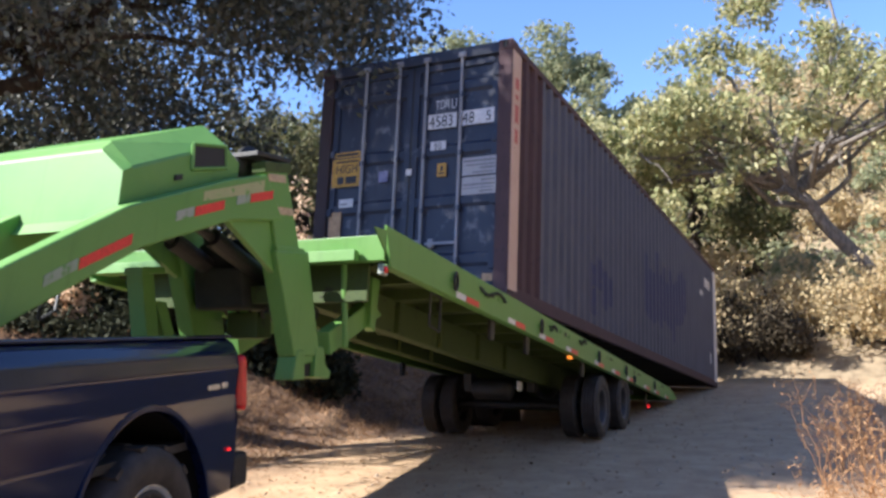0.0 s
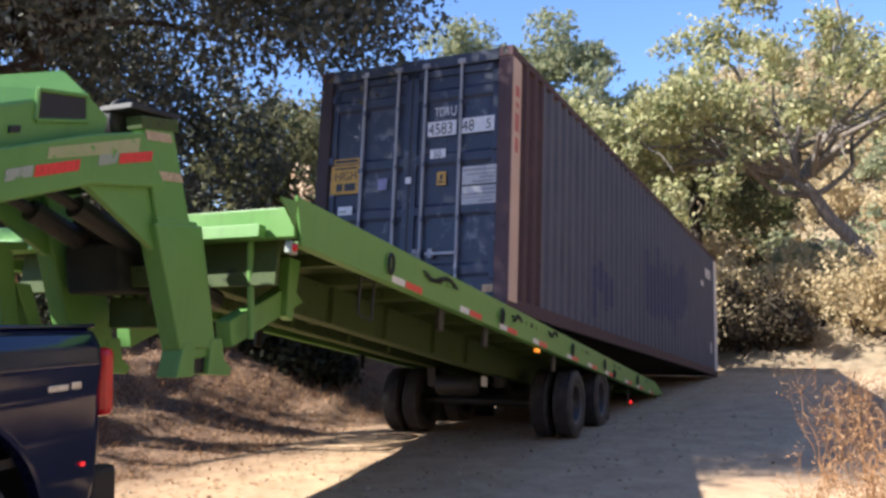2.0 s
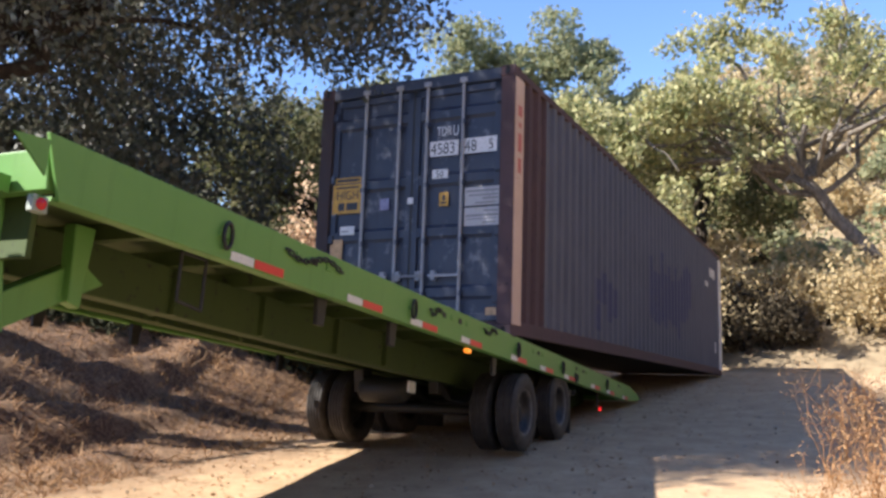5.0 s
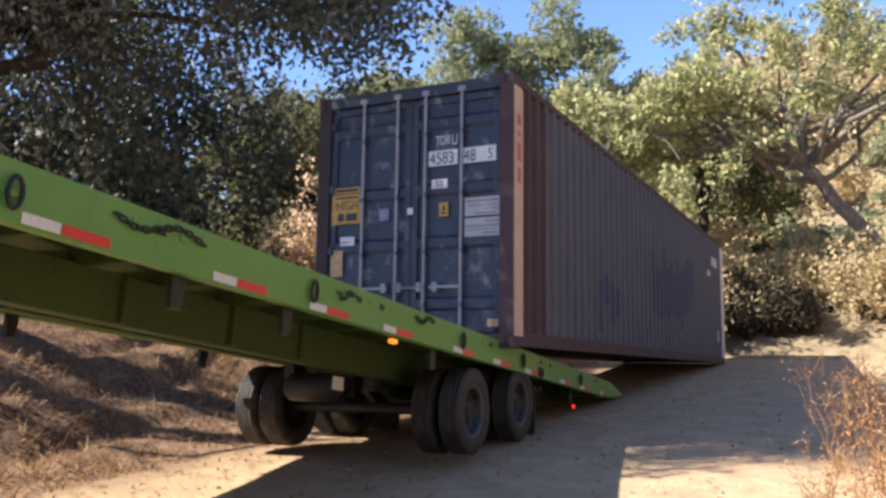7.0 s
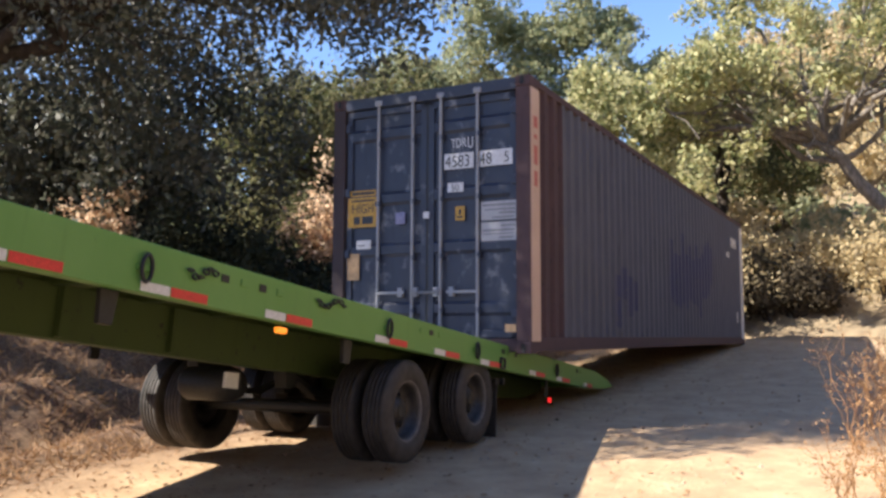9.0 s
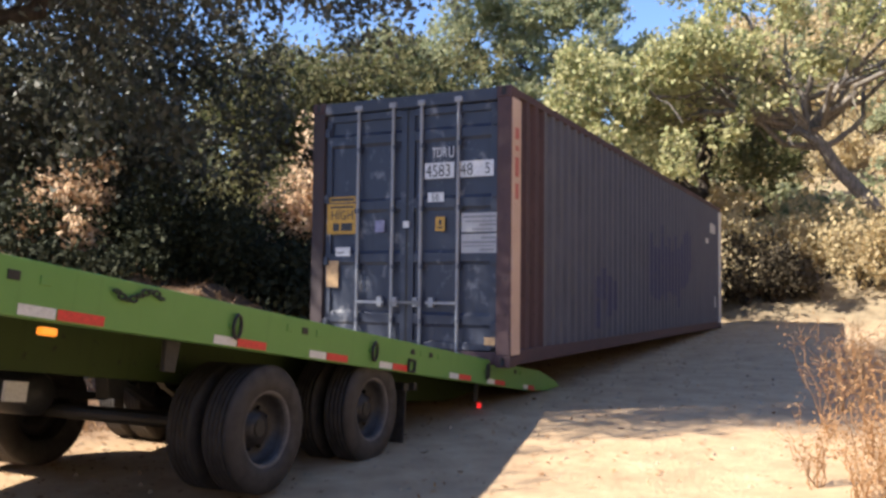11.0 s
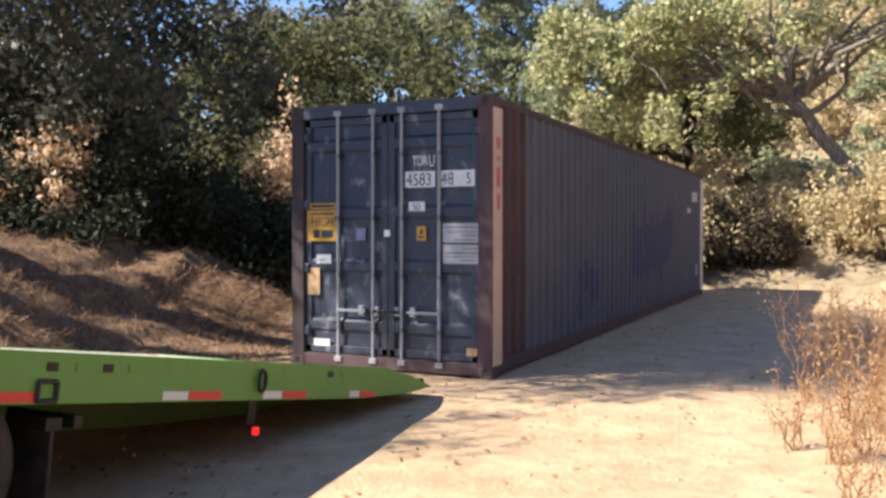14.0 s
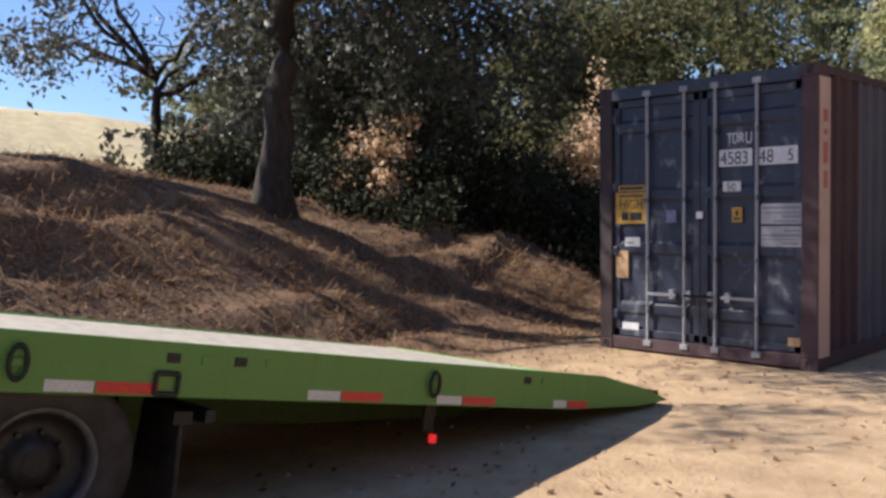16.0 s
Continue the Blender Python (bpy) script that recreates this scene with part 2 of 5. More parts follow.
# ---- mesh helpers ----


def part(name, bm, mat, parent, label="", at=None):
    me = bpy.data.meshes.new(name)
    bm.to_mesh(me)
    bm.free()
    me.materials.append(mat)
    ob = new(name, me)
    ob.parent = parent
    if at is not None:
        ob.matrix_basis = at
    if label:
        ob["label"] = label
    return ob


def empty(name, m, label, category, group="", kind=""):
    e = new(name)
    e.empty_display_size = 0.2
    e.matrix_basis = m
    return tagged(e, label, category, group, kind)


def box(bm, x0, x1, y0, y1, z0, z1, bevel=0.0):
    r = bmesh.ops.create_cube(bm, size=1.0)["verts"]
    bmesh.ops.scale(bm, vec=(abs(x1 - x0), abs(y1 - y0), abs(z1 - z0)), verts=r)
    bmesh.ops.translate(bm, vec=((x0 + x1) / 2, (y0 + y1) / 2, (z0 + z1) / 2), verts=r)
    if bevel:
        edges = list({e for v in r for e in v.link_edges})
        bmesh.ops.bevel(bm, geom=edges, offset=bevel, segments=2, affect="EDGES", profile=0.5)
    return bm


def boxes(*args, bevel=0.0):
    bm = bmesh.new()
    for a in args:
        box(bm, *a, bevel=bevel)
    return bm


def tube(bm, a, b, r0, r1=None, n=10, caps=True):
    a, b = Vector(a), Vector(b)
    d = b - a
    m = Matrix.Translation((a + b) / 2) @ d.to_track_quat("Z", "Y").to_matrix().to_4x4()
    bmesh.ops.create_cone(bm, cap_ends=caps, segments=n, radius1=r0, radius2=r0 if r1 is None else r1, depth=d.length, matrix=m)
    return bm


def slab(bm, pts, x0, x1, bevel=0.0):
    """An upright plate: outline points (along, up) given in y and z, from x0 to x1."""
    lo = [bm.verts.new((x0, y, z)) for y, z in pts]
    hi = [bm.verts.new((x1, y, z)) for y, z in pts]
    faces = [bm.faces.new(lo), bm.faces.new(hi[::-1])]
    k = len(pts)
    faces += [bm.faces.new((lo[i], hi[i], hi[(i + 1) % k], lo[(i + 1) % k])) for i in range(k)]
    bmesh.ops.recalc_face_normals(bm, faces=faces)
    if bevel:
        bmesh.ops.bevel(bm, geom=list({e for f in faces for e in f.edges}), offset=bevel, segments=2, affect="EDGES", profile=0.5)
    return bm


def lathe(bm, profile, n=28, axis="X"):
    """Turns (radius, along) points about an axis."""
    rings = []
    for r, a in profile:
        ring = []
        for i in range(n):
            c, s = math.cos(2 * math.pi * i / n) * r, math.sin(2 * math.pi * i / n) * r
            ring.append(bm.verts.new((a, c, s) if axis == "X" else (c, s, a)))
        rings.append(ring)
    faces = []
    for p, q in zip(rings, rings[1:]):
        for i in range(n):
            faces.append(bm.faces.new((p[i], p[(i + 1) % n], q[(i + 1) % n], q[i])))
    bmesh.ops.recalc_face_normals(bm, faces=faces)
    for f in faces:
        f.smooth = True
    return bm


def bend_tube(bm, pts, radii, n=9):
    """A tapered limb along a line of points."""
    rings = []
    for i, (p, r) in enumerate(zip(pts, radii)):
        d = (pts[min(i + 1, len(pts) - 1)] - pts[max(i - 1, 0)]).normalized()
        q = d.to_track_quat("Z", "Y")
        rings.append([bm.verts.new(p + q @ Vector((r * math.cos(2 * math.pi * k / n), r * math.sin(2 * math.pi * k / n), 0))) for k in range(n)])
    for a, b in zip(rings, rings[1:]):
        for k in range(n):
            f = bm.faces.new((a[k], a[(k + 1) % n], b[(k + 1) % n], b[k]))
            f.smooth = True
    return bm


def lettering(name, text, size, mat, parent, at, label="", squeeze=1.0):
    cu = bpy.data.curves.new(name, "FONT")
    cu.body, cu.size, cu.extrude = text, size, 0.001
    tmp = bpy.data.objects.new(name, cu)
    scene.collection.objects.link(tmp)
    bpy.context.view_layer.update()
    me = bpy.data.meshes.new_from_object(tmp.evaluated_get(bpy.context.evaluated_depsgraph_get()))
    bpy.data.objects.remove(tmp)
    me.transform(Matrix.Diagonal((squeeze, 1, 1, 1)))
    me.materials.clear()
    me.materials.append(mat)
    ob = new(name, me)
    ob.parent, ob.matrix_basis = parent, at
    if label:
        ob["label"] = label
    return ob


def quads(name, verts, mat, parent=None):
    """One mesh from an array of four-cornered leaves, (n, 4, 3)."""
    n = len(verts)
    me = bpy.data.meshes.new(name)
    me.vertices.add(4 * n)
    me.vertices.foreach_set("co", np.ascontiguousarray(verts, dtype=np.float32).ravel())
    me.loops.add(4 * n)
    me.loops.foreach_set("vertex_index", np.arange(4 * n, dtype=np.int32))
    me.polygons.add(n)
    me.polygons.foreach_set("loop_start", np.arange(0, 4 * n, 4, dtype=np.int32))
    me.polygons.foreach_set("loop_total", np.full(n, 4, dtype=np.int32))
    me.materials.append(mat)
    me.update()
    me.validate()
    ob = new(name, me)
    ob.parent = parent
    return ob

# ---- ground ----
RNG = np.random.default_rng(7)


def smooth(a):
    a = np.clip(a, 0, 1)
    return a * a * (3 - 2 * a)


def height(x, y):
    """The road bed, the bank beside it, the hills behind and added unseen rises."""
    x, y = np.asarray(x, float), np.asarray(y, float)
    crest = np.interp(y, [-30, -6, -3, 0, 3.5, 12, 30], [2.5, 2.45, 2.2, 1.65, 1.0, 1.05, 1.2])
    bank = crest * smooth((-3.0 - x) / np.interp(y, [-1, 2.5, 9], [5.0, 3.1, 4.0])) + 0.07 * np.clip(-9 - x, 0, 30)
    berm = (0.45 * smooth((x - 3.6) / 2.2) + 0.05 * np.clip(x - 6, 0, 40)) * smooth((y + 4.5) / 4)
    back = 17 * smooth((y - 22) / 38) * (0.25 + 0.75 * smooth((x + 16) / 14)) + 1.1 * smooth((y - 15.5) / 3.5)
    west = 3.9 * smooth((-24 - x) / 14) * smooth((18 - y) / 8)
    # unseen rises east and south, added to cut the sky's fill light
    unseen_rise = 13 * smooth((x - 9) / 22) + 10 * smooth((-15 - y) / 20) * smooth((x + 12) / 10)
    rough = 0.03 * np.sin(1.7 * x + 0.6 * y) * np.cos(1.1 * y - 0.4 * x) + 0.015 * np.sin(4.3 * x - 2.9 * y)
    flat = smooth((np.abs(x + 1.0) - 3.4) / 2.0)
    # added ripples along the bank, shaped to give streaks of light and shade
    on_bank = smooth((-3.0 - x) / 1.2) * smooth((x + 12) / 2) * smooth((9 - y) / 4)
    wave = 6.4 * x + 1.9 * np.sin(0.55 * y + 0.3 * x) + 1.1 * np.sin(1.35 * y - 0.8 * x)
    ridges = (0.085 * np.sin(wave) + 0.035 * np.sin(2.3 * wave + 1.7 * y)) * (0.55 + 0.45 * np.sin(0.9 * y + 2.1 * x))
    return bank + berm + back + west + unseen_rise + rough * (0.25 + 2.2 * flat) + ridges * on_bank


def ground():
    near_x, near_y = np.arange(-14, 10.01, 0.1), np.arange(-12, 24.01, 0.2)
    xs = np.concatenate([[-2500, -800, -300, -150, -100, -80, -65, -52, -42, -34, -28, -23, -19, -16], near_x, [12, 15, 19, 24, 30, 40, 55, 80, 120, 200, 400, 900, 2500]])
    ys = np.concatenate([[-2500, -800, -300, -120, -60, -35, -24, -17], near_y, [26, 28, 31, 34, 38, 42, 47, 52, 58, 66, 80, 110, 160, 300, 900, 2500]])
    gx, gy = np.meshgrid(xs, ys, indexing="ij")
    gz = height(gx, gy)
    verts = np.stack([gx, gy, gz], -1).reshape(-1, 3)
    ny = len(ys)
    faces = [(i * ny + j, (i + 1) * ny + j, (i + 1) * ny + j + 1, i * ny + j + 1) for i in range(len(xs) - 1) for j in range(ny - 1)]
    me = bpy.data.meshes.new("ground")
    me.from_pydata(verts.tolist(), [], faces)
    me.polygons.foreach_set("use_smooth", [True] * len(faces))
    me.materials.append(EARTH)
    return tagged(new("ground", me), "sandy dirt road with a bank of dry leaf litter", "ground", kind="structure")


ground()

# ---- shipping container ----
LONG, WIDE, HIGH = 13.716, 2.438, 2.896


def shipping_container():
    """Local space: y runs from the door end (-LONG) to the far end (0), x from -WIDE to 0."""
    box_ = empty("shipping_container", pose(0, LONG, 0), "weathered navy and grey steel high-cube shipping container sliding onto the road", "shipping container")
    D = -LONG
    # base rails, top rails and end frames
    for x in (-WIDE, -0.06):
        part("bottom_rail", boxes((x, x + 0.06, D + 0.17, -0.17, 0.02, 0.17), bevel=0.006), RUST, box_)
        part("top_rail", boxes((x, x + 0.06, D + 0.17, -0.17, HIGH - 0.09, HIGH - 0.01), bevel=0.006), RUST, box_)
    part("floor", boxes((-WIDE + 0.06, -0.06, D + 0.1, -0.1, 0.12, 0.16)), DARKSTEEL, box_, "dark underside with steel cross members")
    y = D + 0.5
    while y < -0.3:
        part("cross_member", boxes((-WIDE + 0.06, -0.06, y, y + 0.05, 0.04, 0.12)), DARKSTEEL, box_)
        y += 0.6
    for yy, s in ((D, 1), (0, -1)):
        for x in (-WIDE, -0.16):
            part("corner_post", boxes((x, x + 0.16, yy + s * 0.005, yy + s * 0.15, 0.118, HIGH - 0.118), bevel=0.012), DARKRUST if yy and x < -1 else RUST, box_)
            for z in (0, HIGH - 0.118):
                bm = boxes((x - 0.004 if x < -1 else x, x + 0.16 if x < -1 else x + 0.164, yy, yy + s * 0.178, z, z + 0.118), bevel=0.01)
                c = part("corner_casting", bm, RUST, box_)
                bm = bmesh.new()
                lathe(bm, [(0.0001, -0.001), (0.032, -0.001), (0.036, 0.004)], 14, "Z")
                hole = Matrix.Translation((x + 0.08, yy - s * 0.002, z + 0.06)) @ Matrix.Rotation(radians(90 * s), 4, "X") @ Matrix.Diagonal((0.8, 1.3, 1, 1))
                part("lock_hole", bm, BLACK, c, "dark oval locking hole", hole)
        part("end_header", boxes((-WIDE + 0.16, -0.16, yy + s * 0.01, yy + s * 0.13, HIGH - 0.14, HIGH - 0.01), bevel=0.008), RUST if s < 0 else NAVY, box_)
        part("end_sill", boxes((-WIDE + 0.16, -0.16, yy + s * 0.01, yy + s * 0.13, 0.02, 0.15), bevel=0.008), RUST, box_)

    def corrugated(fixed, along0, along1, pitch, deep, across0, across1, kind, flip=1):
        bm = bmesh.new()
        prev = None
        n = round((along1 - along0) / pitch)
        step = (along1 - along0) / n
        stops = [(i + f, d) for i in range(n) for f, d in ((0, 0), (0.3, 0), (0.42, 1), (0.86, 1))] + [(n, 0)]
        for f, d in stops:
            a = along0 + f * step
            if kind == "side":
                pair = [(fixed - d * deep, a, across0), (fixed - d * deep, a, across1)]
            elif kind == "roof":
                pair = [(across0, a, fixed - d * deep), (across1, a, fixed - d * deep)]
            else:
                pair = [(a, fixed - d * deep, across0), (a, fixed - d * deep, across1)]
            pair = [bm.verts.new(q) for q in pair]
            if prev:
                bm.faces.new((*prev, *pair[::-1]))
            prev = pair
        bmesh.ops.recalc_face_normals(bm, faces=bm.faces[:])
        return bm

    part("side_wall", corrugated(-0.004, D + 1.02, -0.15, 0.284, 0.045, 0.165, HIGH - 0.085, "side"), GREYBLUE, box_, "grey-blue corrugated steel side wall")
    part("side_wall", corrugated(-WIDE + 0.044, D + 0.15, -0.15, 0.278, 0.036, 0.165, HIGH - 0.085, "side"), GREYBLUE, box_)
    part("side_panel", corrugated(-0.004, D + 0.17, D + 1.02, 0.284, 0.045, 0.165, HIGH - 0.085, "side"), RUST, box_, "rust-brown end panel of the side wall")
    part("end_wall", corrugated(-0.02, -WIDE + 0.15, -0.15, 0.25, 0.04, 0.14, HIGH - 0.13, "end"), GREYBLUE, box_)
    part("roof", corrugated(HIGH - 0.02, D + 0.12, -0.12, 0.209, 0.02, -WIDE + 0.05, -0.05, "roof"), GREYBLUE, box_)
    part("post_strip", boxes((-0.004, 0.008, D + 0.025, D + 0.27, 0.125, HIGH - 0.125), bevel=0.003), PALE, box_, "pale weathered strip with faded red lettering")
    strip = box_.children[-1]
    z = 2.47
    for hgt, wid in ((0.12, 0.11), (0.05, 0.08), (0.2, 0.1), (0.16, 0.09)):
        part("lettering_bar", boxes((0.008, 0.0095, D + 0.15 - wid / 2, D + 0.15 + wid / 2, z - hgt, z)), plain("faded red print", (0.42, 0.12, 0.1), 0.7), strip)
        z -= hgt + 0.07
    for a in range(3):
        y0, y1, z0, z1 = D + (6.0, 8.5, 2.9)[a], D + (8.5, 9.7, 3.9)[a], (0.75, 1.2, 0.7)[a], (1.75, 2.0, 1.1)[a]
        step = (LONG - 1.17) / 44
        for i in range(44):
            s = D + 1.02 + i * step
            if y0 < s < y1:
                lo, hi = z0 + RNG.normal(0, 0.16), z1 + RNG.normal(0, 0.18)
                bm, prev = bmesh.new(), None
                for f, d in ((0.01, 0), (0.3, 0), (0.42, 1), (0.86, 1), (0.99, 0)):
                    p = (-0.0015 - d * 0.045, s + f * step - (0.002 if f > 0.5 else 0))
                    pair = [bm.verts.new((*p, lo)), bm.verts.new((*p, hi))]
                    if prev:
                        bm.faces.new((*prev, *pair[::-1]))
                    prev = pair
                part("repainted_patch", bm, BLUEPATCH, box_, "smear of newer dark blue paint")
    for a, b_, z0, z1 in ((12.15, 12.9, 2.2, 2.42), (11.55, 11.95, 1.93, 2.05), (12.75, 12.9, 0.5, 0.75)):
        bm = bmesh.new()
        n = 6
        for i in range(n):
            s = (b_ - a) / n
            box(bm, 0.0, 0.0016, D + a + i * s, D + a + (i + 0.72) * s, z0, z1)
        part("marking_bars", bm, LABEL, box_, "faded white marking")
    part("edge_strip", boxes((0.002, 0.012, -0.4, -0.03, 0.13, HIGH - 0.13), bevel=0.002), BRIGHT, box_, "pale strip on the rear post")

    # two door leaves with stiffening ribs, rods, hinges and stickers
    mid = -1.219
    for side in (-1, 1):
        xa, xb = (-WIDE + 0.17, mid - 0.012) if side < 0 else (mid + 0.012, -0.17)
        door = part("door", boxes((xa, xb, D + 0.075, D + 0.10, 0.16, HIGH - 0.15)), NAVY, box_, "navy steel door leaf with scuffs and stickers")
        rim = [(xa, xa + 0.07, 0.16, HIGH - 0.15), (xb - 0.07, xb, 0.16, HIGH - 0.15), (xa, xb, 0.16, 0.24), (xa, xb, HIGH - 0.23, HIGH - 0.15)]
        bm = boxes(*[(a, b_, D + 0.045, D + 0.08, c, d) for a, b_, c, d in rim], bevel=0.006)
        part("door_frame", bm, NAVY, door)
        for z in (0.47, 1.13, 1.71, 2.45):
            y0, y1 = D + 0.078, D + 0.05
            part("door_rib", slab(bmesh.new(), [(y0, z - 0.085), (y1, z - 0.045), (y1, z + 0.045), (y0, z + 0.085)], xa + 0.07, xb - 0.07), NAVY, door)
        for x in (xa - 0.012, xb):
            part("gasket", boxes((x, x + 0.012, D + 0.05, D + 0.09, 0.15, HIGH - 0.14)), BLACK, door)
        for k in (0.175, 0.615):
            x = mid + side * k
            rod = bmesh.new()
            tube(rod, (x, D + 0.02, 0.1), (x, D + 0.02, HIGH - 0.08), 0.0175, n=10)
            rod = part("lock_rod", rod, ROD, door, "galvanised locking rod")
            for z in (0.42, 1.0, 1.62, 2.3):
                part("rod_bracket", boxes((x - 0.035, x + 0.035, D + 0.005, D + 0.05, z, z + 0.06), bevel=0.005), NAVY, rod)
            for z in (0.075, HIGH - 0.13):
                part("rod_cam", boxes((x - 0.04, x + 0.05, D - 0.01, D + 0.05, z, z + 0.06), bevel=0.008), ROD, rod)
            part("rod_handle", boxes((min(x, x - side * 0.36), max(x, x - side * 0.36), D - 0.012, D + 0.004, 0.63, 0.66), bevel=0.004), ROD, rod)
            part("handle_latch", boxes((x - side * 0.3 - 0.03, x - side * 0.3 + 0.03, D - 0.004, D + 0.05, 0.6, 0.7), bevel=0.006), ROD, rod)
        for z in (0.35, 1.05, 1.75, 2.5):
            xh = xa if side < 0 else xb
            part("hinge", boxes((xh - 0.05, xh + 0.05, D + 0.02, D + 0.07, z, z + 0.1), bevel=0.008), NAVY, door)

    def sticker(name, x0, x1, z0, z1, mat, label, rows=(), ink=INK, front=0.0, parent=box_):
        s = part(name, boxes((x0, x1, D + 0.043 - front, D + 0.046 - front, z0, z1)), mat, parent, label)
        for i, (f0, f1, g, h) in enumerate(rows):
            w, t = x1 - x0, z1 - z0
            part("print_bar", boxes((x0 + f0 * w, x0 + f1 * w, D + 0.0415 - front, D + 0.0432 - front, z0 + g * t, z0 + h * t)), ink, s)
        return s

    front = 0.002
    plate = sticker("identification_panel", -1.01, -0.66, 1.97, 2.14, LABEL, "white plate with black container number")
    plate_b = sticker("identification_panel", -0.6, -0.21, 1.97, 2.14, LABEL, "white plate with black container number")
    up = Matrix.Rotation(radians(90), 4, "X")
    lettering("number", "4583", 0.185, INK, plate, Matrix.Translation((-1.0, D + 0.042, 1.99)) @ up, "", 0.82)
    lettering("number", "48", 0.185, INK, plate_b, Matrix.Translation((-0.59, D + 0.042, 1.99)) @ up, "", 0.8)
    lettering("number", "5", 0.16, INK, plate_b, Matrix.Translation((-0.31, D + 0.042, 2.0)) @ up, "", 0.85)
    lettering("owner_code", "TDR", 0.15, LABEL, box_, Matrix.Translation((-0.93, D + 0.046, 2.2)) @ up, "white owner code letters", 0.62)
    lettering("owner_code", "U", 0.17, LABEL, box_, Matrix.Translation((-0.735, D + 0.046, 2.19)) @ up, "", 0.62)
    size_plate = sticker("size_plate", -0.97, -0.78, 1.72, 1.82, LABEL, "small white plate with black digits")
    lettering("number", "50", 0.11, INK, size_plate, Matrix.Translation((-0.93, D + 0.042, 1.73)) @ up, "", 0.9)
    warning = sticker("warning_sticker", -2.25, -1.86, 1.4, 1.74, YELLOW, "yellow warning sticker with black print", [(0.1, 0.9, 0.86, 0.92), (0.2, 0.42, 0.1, 0.36), (0.48, 0.86, 0.1, 0.36)])
    lettering("print_word", "HIGH", 0.15, INK, warning, Matrix.Translation((-2.2, D + 0.042, 1.56)) @ up, "", 0.82)
    sticker("warning_strip", -2.22, -1.88, 1.755, 1.82, YELLOW, "narrow yellow strip with black print", [(0.06, 0.94, 0.25, 0.75)])
    sticker("data_sticker", -0.57, -0.16, 1.39, 1.59, DIRTY, "dirty white data sticker with rows of print", [(0.04, 0.95, 0.74, 0.86), (0.1, 0.95, 0.52, 0.6), (0.5, 0.95, 0.32, 0.42), (0.3, 0.9, 0.1, 0.18)], plain("grey print", (0.2, 0.2, 0.22), 0.6))
    sticker("data_sticker", -0.57, -0.16, 1.17, 1.37, DIRTY, "dirty white data sticker with rows of print", [(0.55, 0.95, 0.74, 0.84), (0.04, 0.95, 0.5, 0.62), (0.04, 0.9, 0.34, 0.4), (0.5, 0.9, 0.12, 0.22)], bpy.data.materials["grey print"])
    sticker("small_sticker", -0.875, -0.765, 1.41, 1.56, YELLOW, "small yellow hazard sticker", [(0.2, 0.8, 0.15, 0.3), (0.35, 0.65, 0.4, 0.8)])
    sticker("small_sticker", -2.13, -1.94, 1.15, 1.25, LABEL, "small worn white sticker", [(0.1, 0.6, 0.3, 0.5)], bpy.data.materials["grey print"])
    sticker("small_sticker", -1.62, -1.5, 1.41, 1.54, LILAC, "faded lilac sticker")
    sticker("small_sticker", -1.25, -1.18, 1.45, 1.52, LABEL, "small white square seal sticker", front=0.03)
    sticker("small_sticker", -2.25, -2.09, 0.8, 1.1, TAN, "peeling tan sticker")
    sticker("small_sticker", -2.17, -1.96, 0.23, 0.31, LABEL, "small worn white sticker")
    sticker("small_sticker", -0.3, -0.18, 0.22, 0.3, TAN, "peeling tan sticker")
    return box_


container = shipping_container()
# ---- gooseneck tilt trailer ----
K = 1.1  # the plans below are in units of 1.1 m
BEAM = 0.45


def trailer_wheel(trailer, u, v, x, outward):
    """A tyre on a steel rim; x is the middle of the tyre."""
    r, w = 0.375 * K, 0.1 * K
    hub = new("wheel")
    hub.empty_display_size = 0.1
    hub.parent = trailer
    hub.matrix_basis = pose(x * K, -u * K, v * K)
    bm = bmesh.new()
    tread = []
    for i in range(5):
        c = w * (-0.66 + 0.33 * i)
        tread += [(r, c - 0.11 * w), (r, c + 0.11 * w)] + ([(0.965 * r, c + 0.125 * w), (0.965 * r, c + 0.205 * w)] if i < 4 else [])
    lathe(bm, [(0.57 * r, -w * 0.8), (0.62 * r, -w * 0.98), (0.74 * r, -w * 1.06), (0.88 * r, -w * 1.05), (0.97 * r, -w * 0.88)] + tread + [(0.97 * r, w * 0.88), (0.88 * r, w * 1.05), (0.74 * r, w * 1.06), (0.62 * r, w * 0.98), (0.57 * r, w * 0.8)], 40)
    part("tyre", bm, RUBBER, hub, "dusty black truck tyre")
    bm = bmesh.new()
    o = outward
    lathe(bm, [(0.59 * r, -o * w * 0.7), (0.59 * r, o * w * 0.75), (0.55 * r, o * w * 0.8), (0.53 * r, o * w * 0.3), (0.46 * r, -o * w * 0.1), (0.28 * r, -o * w * 0.2), (0.25 * r, o * w * 0.2), (0.1 * r, o * w * 0.35), (0.001, o * w * 0.37)], 28)
    for i in range(8):
        a = 2 * math.pi * i / 8
        c, s = math.cos(a) * 0.33 * r, math.sin(a) * 0.33 * r
        tube(bm, (-o * w * 0.2, c, s), (o * w * 0.1, c, s), 0.014, n=6)
    rim = part("rim", bm, RIM, hub, "grey steel rim with wheel nuts")
    part("rim_flange", lathe(bmesh.new(), [(0.54 * r, o * w * 0.7), (0.56 * r, o * w * 0.86), (0.61 * r, o * w * 0.92), (0.625 * r, o * w * 0.82)], 40), DUSTRIM, rim, "dusty pale rim flange")
    return hub


